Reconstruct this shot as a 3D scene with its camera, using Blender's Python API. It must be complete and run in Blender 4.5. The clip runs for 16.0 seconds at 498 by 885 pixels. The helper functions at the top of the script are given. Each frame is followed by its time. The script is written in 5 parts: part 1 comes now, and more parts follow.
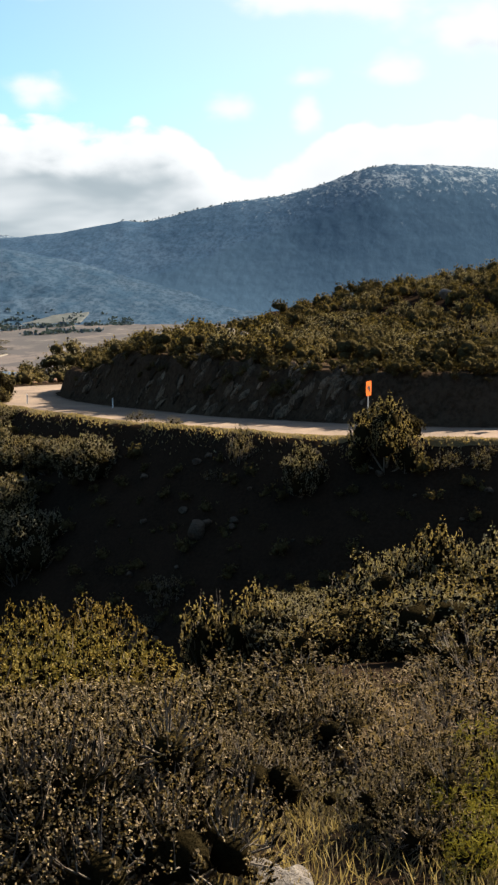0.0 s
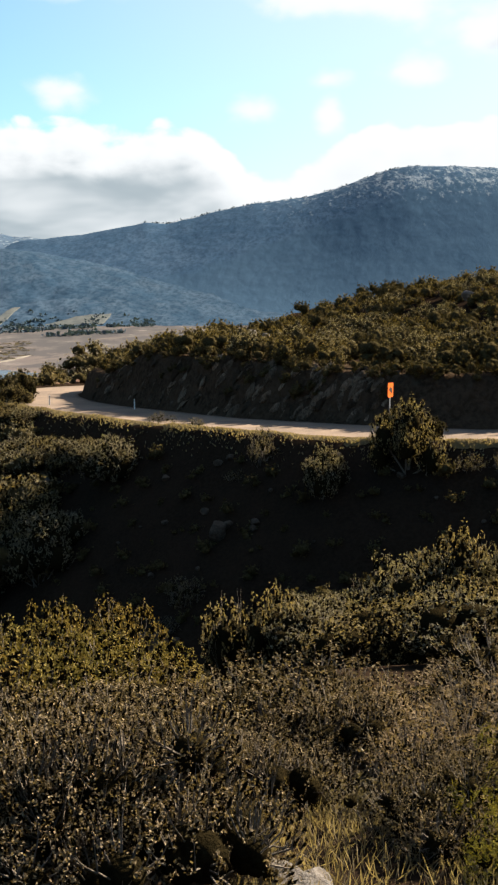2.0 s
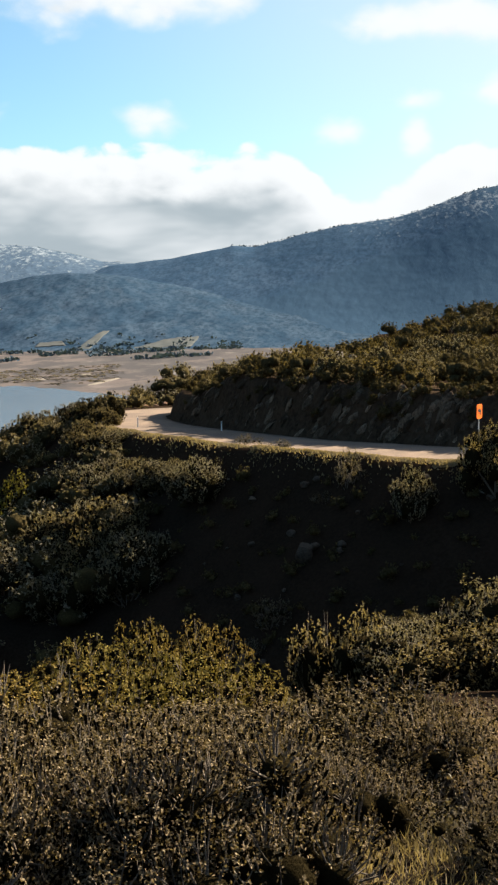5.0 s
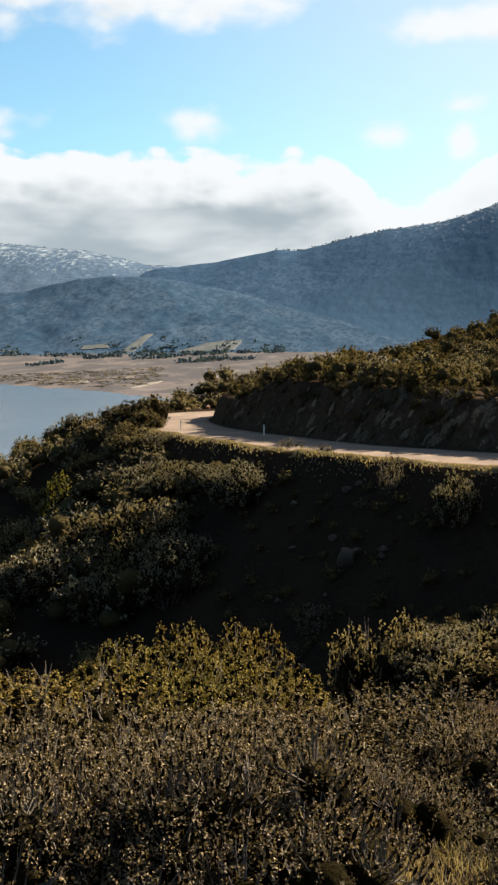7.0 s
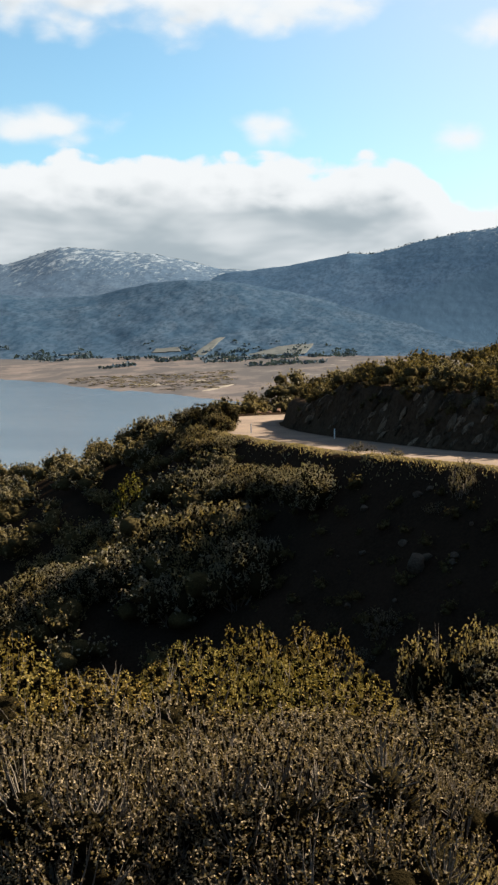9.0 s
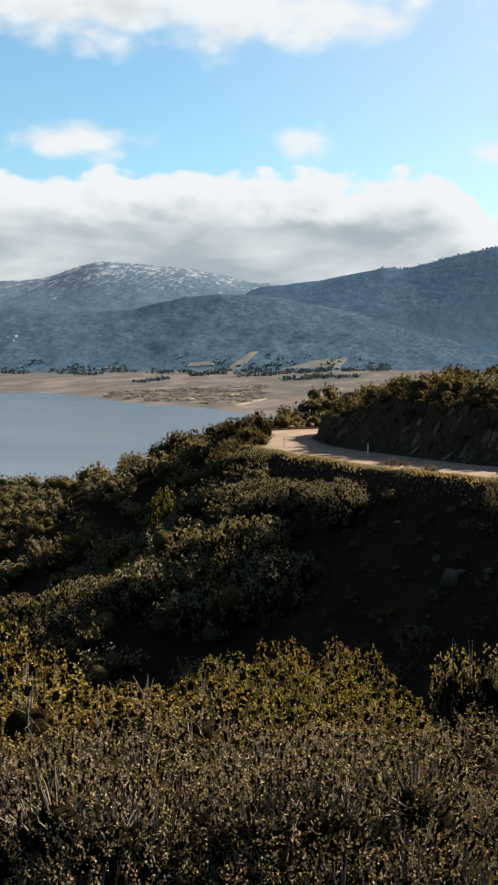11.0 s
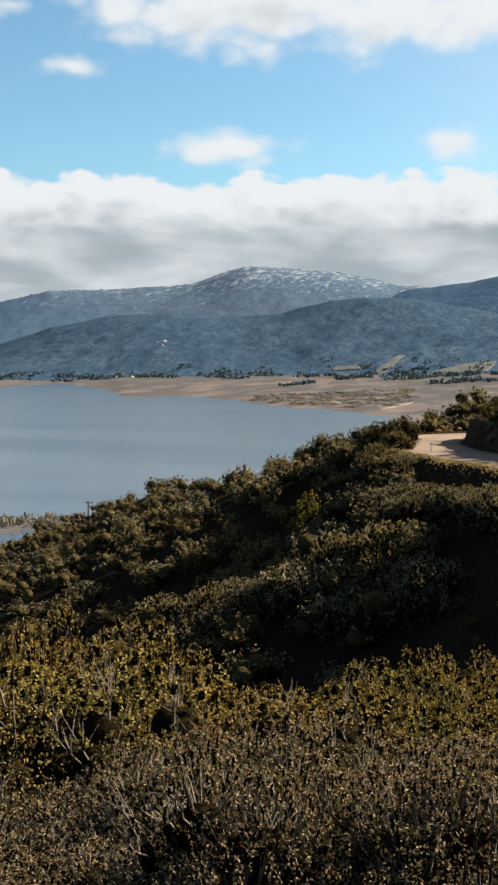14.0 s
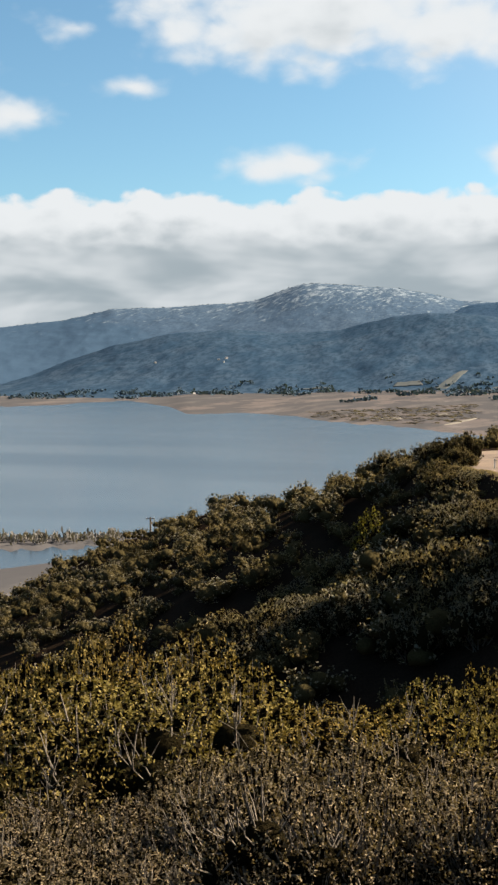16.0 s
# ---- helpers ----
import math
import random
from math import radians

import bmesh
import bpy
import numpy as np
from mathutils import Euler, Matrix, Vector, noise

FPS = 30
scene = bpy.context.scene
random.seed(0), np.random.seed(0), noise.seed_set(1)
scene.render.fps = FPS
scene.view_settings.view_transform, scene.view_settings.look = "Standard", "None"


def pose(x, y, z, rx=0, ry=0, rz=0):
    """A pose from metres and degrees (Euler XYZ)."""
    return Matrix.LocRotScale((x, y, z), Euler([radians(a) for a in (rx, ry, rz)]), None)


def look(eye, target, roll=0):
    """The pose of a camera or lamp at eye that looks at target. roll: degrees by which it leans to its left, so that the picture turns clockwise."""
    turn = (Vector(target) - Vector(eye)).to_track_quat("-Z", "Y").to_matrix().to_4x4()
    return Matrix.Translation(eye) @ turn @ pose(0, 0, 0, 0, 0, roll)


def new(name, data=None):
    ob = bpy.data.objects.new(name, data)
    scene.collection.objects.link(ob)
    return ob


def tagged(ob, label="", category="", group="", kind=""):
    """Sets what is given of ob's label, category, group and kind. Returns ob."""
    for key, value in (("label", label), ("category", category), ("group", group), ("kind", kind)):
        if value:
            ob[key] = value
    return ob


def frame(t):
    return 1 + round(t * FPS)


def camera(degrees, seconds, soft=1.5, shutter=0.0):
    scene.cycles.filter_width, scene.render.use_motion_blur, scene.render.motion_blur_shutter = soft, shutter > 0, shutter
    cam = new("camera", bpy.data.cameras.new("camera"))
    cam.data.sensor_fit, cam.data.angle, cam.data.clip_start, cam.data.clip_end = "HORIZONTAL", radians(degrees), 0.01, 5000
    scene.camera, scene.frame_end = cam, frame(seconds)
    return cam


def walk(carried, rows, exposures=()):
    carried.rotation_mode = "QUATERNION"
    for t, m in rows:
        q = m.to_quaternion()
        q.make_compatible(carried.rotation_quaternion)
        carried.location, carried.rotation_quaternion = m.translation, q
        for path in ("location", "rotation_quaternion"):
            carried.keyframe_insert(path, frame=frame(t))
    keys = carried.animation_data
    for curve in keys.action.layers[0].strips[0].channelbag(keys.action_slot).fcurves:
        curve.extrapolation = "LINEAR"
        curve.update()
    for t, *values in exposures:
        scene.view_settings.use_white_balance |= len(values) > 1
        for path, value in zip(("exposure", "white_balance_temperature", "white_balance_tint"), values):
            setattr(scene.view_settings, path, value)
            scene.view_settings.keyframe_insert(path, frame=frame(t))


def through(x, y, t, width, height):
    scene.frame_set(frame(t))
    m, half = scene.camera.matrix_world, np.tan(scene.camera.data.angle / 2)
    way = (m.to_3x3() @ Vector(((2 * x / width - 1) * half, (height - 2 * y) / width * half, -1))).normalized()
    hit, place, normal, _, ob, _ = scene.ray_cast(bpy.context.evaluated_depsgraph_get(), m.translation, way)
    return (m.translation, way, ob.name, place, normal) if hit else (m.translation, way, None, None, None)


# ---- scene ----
cam = camera(25.2, 16.0, soft=2.4)
EYE = 80.0  # metres above the lake
PATH = [
    (0, pose(0, 0, EYE, 82.600, -0.000, -0.000)),
    (0.5, pose(0, 0, EYE, 82.325, -0.036, 0.650)),
    (1, pose(0, 0, EYE, 82.386, -0.363, 0.058)),
    (1.5, pose(0, 0, EYE, 82.330, -0.317, 0.106)),
    (2, pose(0, 0, EYE, 82.676, -0.017, 1.111)),
    (2.5, pose(0, 0, EYE, 82.978, -0.100, 1.506)),
    (3, pose(0, 0, EYE, 83.427, -0.170, 2.207)),
    (3.5, pose(0, 0, EYE, 83.614, -0.303, 3.112)),
    (4, pose(0, 0, EYE, 83.827, -0.046, 3.817)),
    (4.5, pose(0, 0, EYE, 83.877, 0.071, 4.465)),
    (5, pose(0, 0, EYE, 83.810, 0.467, 5.537)),
    (7.5, pose(0, 0, EYE, 84.198, 0.000, 8.456)),
    (8, pose(0, 0, EYE, 84.399, -0.017, 9.540)),
    (8.5, pose(0, 0, EYE, 84.346, -0.115, 10.659)),
    (9, pose(0, 0, EYE, 84.207, 0.052, 11.400)),
    (9.5, pose(0, 0, EYE, 85.453, 0.330, 13.517)),
    (9.7, pose(0, 0, EYE, 85.533, 0.024, 12.976)),
    (11.8, pose(0, 0, EYE, 84.593, -0.522, 13.648)),
    (12, pose(0, 0, EYE, 84.860, -0.428, 14.683)),
    (12.5, pose(0, 0, EYE, 85.020, -0.571, 16.770)),
    (13, pose(0, 0, EYE, 85.151, -0.282, 18.963)),
    (13.5, pose(0, 0, EYE, 85.477, 0.134, 21.319)),
    (14, pose(0, 0, EYE, 85.129, 0.213, 20.596)),
    (14.5, pose(0, 0, EYE, 85.492, 0.573, 20.661)),
    (15, pose(0, 0, EYE, 85.882, 0.400, 21.420)),
    (15.5, pose(0, 0, EYE, 86.411, 0.135, 22.391)),
    (16, pose(0, 0, EYE, 85.999, 0.528, 23.732)),
]
walk(cam, PATH, [(0, 2.30), (5, 2.25), (9, 2.15), (12.5, 2.08), (16, 2.02)])

# ---- sky, sun, exposure ----
SUN_AZ, SUN_EL = 50.0, 32.5  # degrees to the right of the first view, and above the horizon


class Nodes:
    """Short hand for building a node tree."""

    def __init__(self, tree):
        self.tree = tree
        tree.nodes.clear()

    def __call__(self, kind, *inputs, **props):
        n = self.tree.nodes.new("ShaderNode" + kind)
        if "operation" in props:
            n.operation = props["operation"]
        if "blend_type" in props:
            n.blend_type = props["blend_type"]
        if "interpolation_type" in props:
            n.interpolation_type = props["interpolation_type"]
        for i, value in enumerate(inputs):
            self.put(n, i, value)
        return n

    def put(self, n, key, value):
        if value is None:
            return
        if isinstance(value, bpy.types.NodeSocket):
            self.tree.links.new(value, n.inputs[key])
        elif isinstance(value, bpy.types.Node):
            self.tree.links.new(value.outputs[0], n.inputs[key])
        else:
            n.inputs[key].default_value = value

    def math(self, op, a, b=None, c=None):
        return self("Math", a, b, c, operation=op).outputs[0]

    def span(self, value, lo, hi, a=0.0, b=1.0, smooth=True):
        n = self("MapRange", value, interpolation_type="SMOOTHSTEP" if smooth else "LINEAR")
        for k, v in ((1, lo), (2, hi), (3, a), (4, b)):
            self.put(n, k, v)
        return n.outputs[0]

    def mix(self, fac, a, b, how="MIX"):
        n = self("MixRGB", fac, a, b, blend_type=how)
        return n.outputs[0]

    def noise(self, vec, scale, detail=3.0, rough=0.55, dist=0.0):
        n = self("TexNoise", vec)
        for k, v in (("Scale", scale), ("Detail", detail), ("Roughness", rough), ("Distortion", dist)):
            self.put(n, k, v)
        return n.outputs[0]


def sky_world():
    world = bpy.data.worlds.new("sky")
    world.use_nodes = True
    scene.world = world
    N = Nodes(world.node_tree)
    way = N("TexCoord").outputs["Generated"]
    sky = N("TexSky")
    sky.sky_type, sky.sun_disc = "NISHITA", False
    sky.sun_elevation, sky.sun_rotation = radians(SUN_EL), radians(SUN_AZ)
    sky.altitude, sky.air_density, sky.dust_density, sky.ozone_density = 900.0, 1.0, 2.2, 1.2
    xyz = N("SeparateXYZ", way)
    az = N.math("MULTIPLY", N.math("ARCTAN2", xyz.outputs[0], xyz.outputs[1]), 57.29578)
    el = N.math("MULTIPLY", N.math("ARCSINE", xyz.outputs[2]), 57.29578)
    flat = N("CombineXYZ", az, el, 0.0).outputs[0]
    # single clouds: centre and half size, in degrees
    heaps = [(-10.2, 10.1, 1.7, 0.8), (-0.6, 9.3, 1.75, 0.85), (2.6, 10.6, 1.0, 0.45), (2.9, 9.0, 0.95, 1.2), (7.2, 10.9, 1.8, 1.0),
             (4.5, 14.3, 5.2, 1.1), (11.8, 12.9, 4.4, 1.5), (-21.8, 9.9, 3.4, 0.8), (-13.9, 15.9, 9.5, 1.7), (-20.5, 17.2, 10.5, 2.9),
             (-32.1, 16.3, 1.5, 0.45), (-29.5, 13.7, 1.4, 0.38), (-35.4, 12.2, 2.2, 0.85), (-44.0, 14.0, 6.0, 1.6), (24.0, 11.5, 7.0, 2.2)]

    def clouds(at):
        """Depth inside the long bank over the mountains and inside the single clouds, with rounded, ragged edges."""
        xyz = N("SeparateXYZ", at)
        a, e = xyz.outputs[0], xyz.outputs[1]
        wide = N("VectorMath", at, (0.62, 1.0, 1.0), operation="MULTIPLY").outputs[0]
        puff = N.noise(wide, 1.15, 5.0, 0.55, 0.25)
        cell = N("TexVoronoi", N("VectorMath", wide, (11.0, 4.0, 0.0), operation="ADD").outputs[0])
        cell.feature = "SMOOTH_F1"
        N.put(cell, "Scale", 0.62)
        N.put(cell, "Smoothness", 0.35)
        lobe = N.math("SUBTRACT", 0.48, cell.outputs["Distance"])
        fine = N("TexVoronoi", N("VectorMath", wide, (3.0, 9.0, 0.0), operation="ADD").outputs[0])
        fine.feature = "SMOOTH_F1"
        N.put(fine, "Scale", 1.6)
        N.put(fine, "Smoothness", 0.4)
        lobe = N.math("ADD", lobe, N.math("MULTIPLY", N.math("SUBTRACT", 0.45, fine.outputs["Distance"]), 0.38))
        rag = N.math("ADD", N.math("MULTIPLY", lobe, 1.0), N.math("MULTIPLY", N.math("SUBTRACT", puff, 0.5), 0.8))
        dip = N.math("MULTIPLY", N.span(N.math("ABSOLUTE", N.math("SUBTRACT", a, 0.3)), 0.0, 4.8, 1.0, 0.0), -2.2)
        depth = N.math("SUBTRACT", N.math("ADD", N.math("ADD", dip, 8.55), N.math("MULTIPLY", rag, 1.25)), e)
        best = None
        for ca, ce, ra, re in heaps:
            off = N("VectorMath", at, (-ca, -ce, 0.0), operation="ADD").outputs[0]
            off = N("VectorMath", off, (1 / ra, 1 / re, 0.0), operation="MULTIPLY").outputs[0]
            near = N.math("MULTIPLY", N.math("SUBTRACT", 1.0, N("VectorMath", off, operation="LENGTH").outputs["Value"]), min(1.2, re))
            best = near if best is None else N.math("MAXIMUM", best, near)
        return depth, N.math("ADD", best, N.math("MULTIPLY", rag, 0.85)), puff

    depth, heap, puff = clouds(flat)
    bank = N.span(depth, -0.05, 0.38)
    single = N.math("MULTIPLY", N.span(heap, -0.30, 0.55), N.span(heap, -0.2, 0.8, 0.6, 1.0))
    cover = N.math("MAXIMUM", bank, single)
    # undersides turned from the sun are grey, in long streaks lower down; towards the sun all is white
    toward = N("VectorMath", flat, (0.55, 0.95, 0.0), operation="ADD").outputs[0]
    deep, heap_deep, other = clouds(toward)
    streak = N.noise(N("VectorMath", flat, (0.17, 0.5, 1.0), operation="MULTIPLY").outputs[0], 0.9, 3.0, 0.5, 0.2)
    grey = N.math("MULTIPLY", N.span(deep, 0.1, 1.7), N.span(streak, 0.30, 0.66, 0.35, 1.0))
    grey = N.math("MULTIPLY", N.math("MULTIPLY", grey, N.span(az, -5.0, 1.5, 1.0, 0.15)), bank)
    grey = N.math("MAXIMUM", grey, N.math("MULTIPLY", N.math("MULTIPLY", N.span(heap_deep, 0.5, 1.7), 0.5), single))
    cloud = N.mix(grey, (0.205, 0.212, 0.216, 1), (0.093, 0.109, 0.119, 1))
    blue = N.mix(1.0, sky.outputs[0], (SKY_GAIN * 0.79, SKY_GAIN * 1.05, SKY_GAIN * 1.04, 1), "MULTIPLY")
    # thin haze that whitens the sky towards the sun
    to_sun = (math.sin(radians(SUN_AZ)) * math.cos(radians(SUN_EL)), math.cos(radians(SUN_AZ)) * math.cos(radians(SUN_EL)), math.sin(radians(SUN_EL)))
    near = N("VectorMath", way, to_sun, operation="DOT_PRODUCT").outputs["Value"]
    blue = N.mix(N.span(near, 0.40, 0.90, 0.0, 0.75), blue, (0.186, 0.190, 0.206, 1))
    full = N.mix(cover, blue, cloud)
    out = N("OutputWorld", N("Background", full, 1.0))
    return world


SKY_GAIN = 0.040
sky_world()
sun = new("sun", bpy.data.lights.new("sun", "SUN"))
sun.data.energy, sun.data.angle, sun.data.color = 5.0, radians(0.53), (1.0, 0.87, 0.68)
sun.matrix_world = look((math.sin(radians(SUN_AZ)) * 300, math.cos(radians(SUN_AZ)) * 300, math.tan(radians(SUN_EL)) * 300 + EYE), (0, 0, EYE))

# ---- materials ----
def material(name):
    m = bpy.data.materials.new(name)
    m.use_nodes = True
    return m, Nodes(m.node_tree)


def surface(N, color, rough=0.9, bump=None, strength=0.4, distance=0.05, spec=0.0):
    b = N("BsdfPrincipled")
    N.put(b, "Base Color", color)
    N.put(b, "Roughness", rough)
    N.put(b, "Specular IOR Level", spec)
    if bump is not None:
        n = N("Bump")
        for k, v in (("Strength", strength), ("Distance", distance), ("Height", bump)):
            N.put(n, k, v)
        N.put(b, "Normal", n.outputs[0])
    N("OutputMaterial", b)


def place(N):
    return N("NewGeometry").outputs["Position"]


def two_tone(name, a, b, scale, fine, rough=0.92, c=None, bump=0.5, distance=0.05):
    """An earth, rock or bark: two colours at a large scale, grain at a fine one."""
    m, N = material(name)
    p = place(N)
    big = N.noise(p, scale, 5.0, 0.6, 0.3)
    small = N.noise(p, fine, 6.0, 0.65)
    col = N.mix(N.span(big, 0.35, 0.65), (*a, 1), (*b, 1))
    col = N.mix(N.span(small, 0.3, 0.7, 0.0, 0.75), col, (*(c or tuple(v * 0.5 for v in a)), 1))
    surface(N, col, rough, small, bump, distance)
    return m


def leafy(name, a, b, c, through=0.3, tips=1.7):
    """Leaves: colour from plant to plant, patch to patch and leaf to leaf, with light passing through."""
    m, N = material(name)
    p = place(N)
    info = N("ObjectInfo").outputs["Random"]
    isle = N("NewGeometry").outputs["Random Per Island"]
    plant = N.math("ADD", N.math("MULTIPLY", info, 0.45), N.math("MULTIPLY", N.noise(p, 0.35, 2.0), 0.75))
    col = N.mix(N.span(plant, 0.25, 0.85), (*a, 1), (*b, 1))
    col = N.mix(N.math("POWER", isle, tips), col, (*c, 1))
    d = N("BsdfDiffuse", col)
    t = N("BsdfTranslucent", N.mix(1.0, col, (1.25, 1.15, 0.55, 1), "MULTIPLY"))
    s = N("MixShader", through, d, t)
    N("OutputMaterial", s)
    return m


LEAF_GREY = leafy("grey_green_leaves", (0.080, 0.058, 0.034), (0.058, 0.045, 0.028), (0.222, 0.172, 0.108), 0.20, 1.8)
LEAF_SAGE = leafy("grey_sage_leaves", (0.118, 0.100, 0.070), (0.092, 0.080, 0.057), (0.195, 0.170, 0.124), 0.28, 1.2)
LEAF_OLIVE = leafy("olive_leaves", (0.116, 0.074, 0.022), (0.080, 0.070, 0.019), (0.180, 0.136, 0.050), 0.20, 1.4)
LEAF_BROWN = leafy("brown_olive_leaves", (0.120, 0.090, 0.047), (0.092, 0.074, 0.038), (0.190, 0.154, 0.088), 0.28, 1.2)
LEAF_HILL = leafy("golden_olive_leaves", (0.100, 0.070, 0.022), (0.072, 0.058, 0.019), (0.155, 0.120, 0.048), 0.20, 1.2)
# scrub oak green, also used where leaf colour stands in for shade
LEAF_DARK = leafy("dark_oak_and_shade_leaves", (0.036, 0.031, 0.014), (0.044, 0.035, 0.016), (0.075, 0.060, 0.030), 0.15, 1.4)
LEAF_YELLOW = leafy("yellow_green_leaves", (0.100, 0.086, 0.016), (0.076, 0.072, 0.015), (0.135, 0.115, 0.028))
LEAF_PALE = leafy("pale_dry_leaves", (0.0912, 0.0760, 0.0517), (0.0722, 0.0608, 0.0426), (0.1216, 0.1026, 0.0760), 0.3)
LEAF_RUST = leafy("rusty_dry_flower_heads", (0.150, 0.108, 0.070), (0.120, 0.090, 0.060), (0.21, 0.16, 0.11), 0.3)
GRASS_DRY = leafy("dry_grass_blades", (0.145, 0.115, 0.074), (0.112, 0.092, 0.060), (0.20, 0.165, 0.115), 0.4)
BARK = two_tone("grey_bark", (0.096, 0.080, 0.064), (0.062, 0.052, 0.042), 3.0, 40.0, c=(0.150, 0.128, 0.104))
# near-black colour that stands in for the shade inside a shrub
CORE_SHADE = two_tone("shrub_core_shade", (0.011, 0.0085, 0.004), (0.007, 0.006, 0.003), 6.0, 30.0, c=(0.020, 0.015, 0.007), bump=1.0, distance=0.06)
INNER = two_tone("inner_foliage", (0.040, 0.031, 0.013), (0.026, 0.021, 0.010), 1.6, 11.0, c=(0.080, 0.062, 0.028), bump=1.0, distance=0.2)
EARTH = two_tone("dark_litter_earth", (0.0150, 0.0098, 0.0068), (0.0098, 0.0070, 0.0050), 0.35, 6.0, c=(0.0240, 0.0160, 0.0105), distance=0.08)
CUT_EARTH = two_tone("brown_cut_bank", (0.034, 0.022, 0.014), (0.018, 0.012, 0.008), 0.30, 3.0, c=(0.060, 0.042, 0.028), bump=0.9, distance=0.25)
ROCK = two_tone("weathered_brown_rock", (0.058, 0.044, 0.033), (0.032, 0.025, 0.019), 0.8, 9.0, c=(0.082, 0.065, 0.051), bump=0.9, distance=0.15)


def cut_rock_material():
    """Slabs of the road cut: from dark stained to freshly broken and pale."""
    m, N = material("pale_brown_cut_rock")
    p = place(N)
    pick = N.math("POWER", N("ObjectInfo").outputs["Random"], 1.1)
    big = N.noise(p, 1.3, 5.0, 0.6, 0.3)
    small = N.noise(N("VectorMath", p, (1.0, 1.0, 0.5), operation="MULTIPLY").outputs[0], 9.0, 6.0, 0.65)
    col = N.mix(N.math("MULTIPLY", pick, N.span(big, 0.3, 0.6)), (0.026, 0.019, 0.013, 1), (0.230, 0.172, 0.122, 1))
    col = N.mix(N.span(small, 0.35, 0.7, 0.0, 0.7), col, (0.020, 0.015, 0.011, 1))
    surface(N, col, 0.92, small, 1.0, 0.18)
    return m


CUT_ROCK = cut_rock_material()
REED = leafy("pale_marsh_reeds", (0.100, 0.092, 0.086), (0.082, 0.076, 0.073), (0.13, 0.12, 0.112), 0.2)
DRY_TURF = two_tone("dry_golden_turf", (0.105, 0.077, 0.036), (0.075, 0.056, 0.029), 0.8, 8.0, c=(0.135, 0.104, 0.056), bump=1.0, distance=0.12)
ROCK_PALE = two_tone("pale_lichened_rock", (0.110, 0.095, 0.083), (0.068, 0.060, 0.053), 2.5, 22.0, c=(0.150, 0.137, 0.128), bump=1.0, distance=0.04)


def road_material():
    m, N = material("pale_worn_road")
    p = place(N)
    big = N.noise(p, 0.22, 4.0, 0.6, 0.4)
    grit = N.noise(p, 9.0, 5.0, 0.7)
    col = N.mix(N.span(big, 0.35, 0.68), (0.182, 0.138, 0.109, 1), (0.118, 0.094, 0.078, 1))
    col = N.mix(N.span(grit, 0.35, 0.75, 0.0, 0.5), col, (0.225, 0.176, 0.142, 1))
    surface(N, col, 0.88, grit, 0.4, 0.03)
    return m


ROAD = road_material()


def plain_material():
    m, N = material("tan_meadow_plain")
    p = place(N)
    flat = N("VectorMath", p, (1.0, 0.35, 0.0), operation="MULTIPLY").outputs[0]
    big = N.noise(flat, 0.0042, 4.0, 0.55, 0.6)
    mid = N.noise(flat, 0.017, 5.0, 0.62)
    small = N.noise(p, 0.12, 5.0, 0.7)
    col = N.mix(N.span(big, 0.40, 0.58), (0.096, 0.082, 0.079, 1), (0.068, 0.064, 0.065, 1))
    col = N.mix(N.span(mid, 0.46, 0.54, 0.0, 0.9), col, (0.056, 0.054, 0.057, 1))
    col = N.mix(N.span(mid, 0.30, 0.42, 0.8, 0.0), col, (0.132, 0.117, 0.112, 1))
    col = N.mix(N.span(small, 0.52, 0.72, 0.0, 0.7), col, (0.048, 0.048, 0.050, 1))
    surface(N, col, 0.95, small, 0.3, 0.6)
    return m


PLAIN = plain_material()


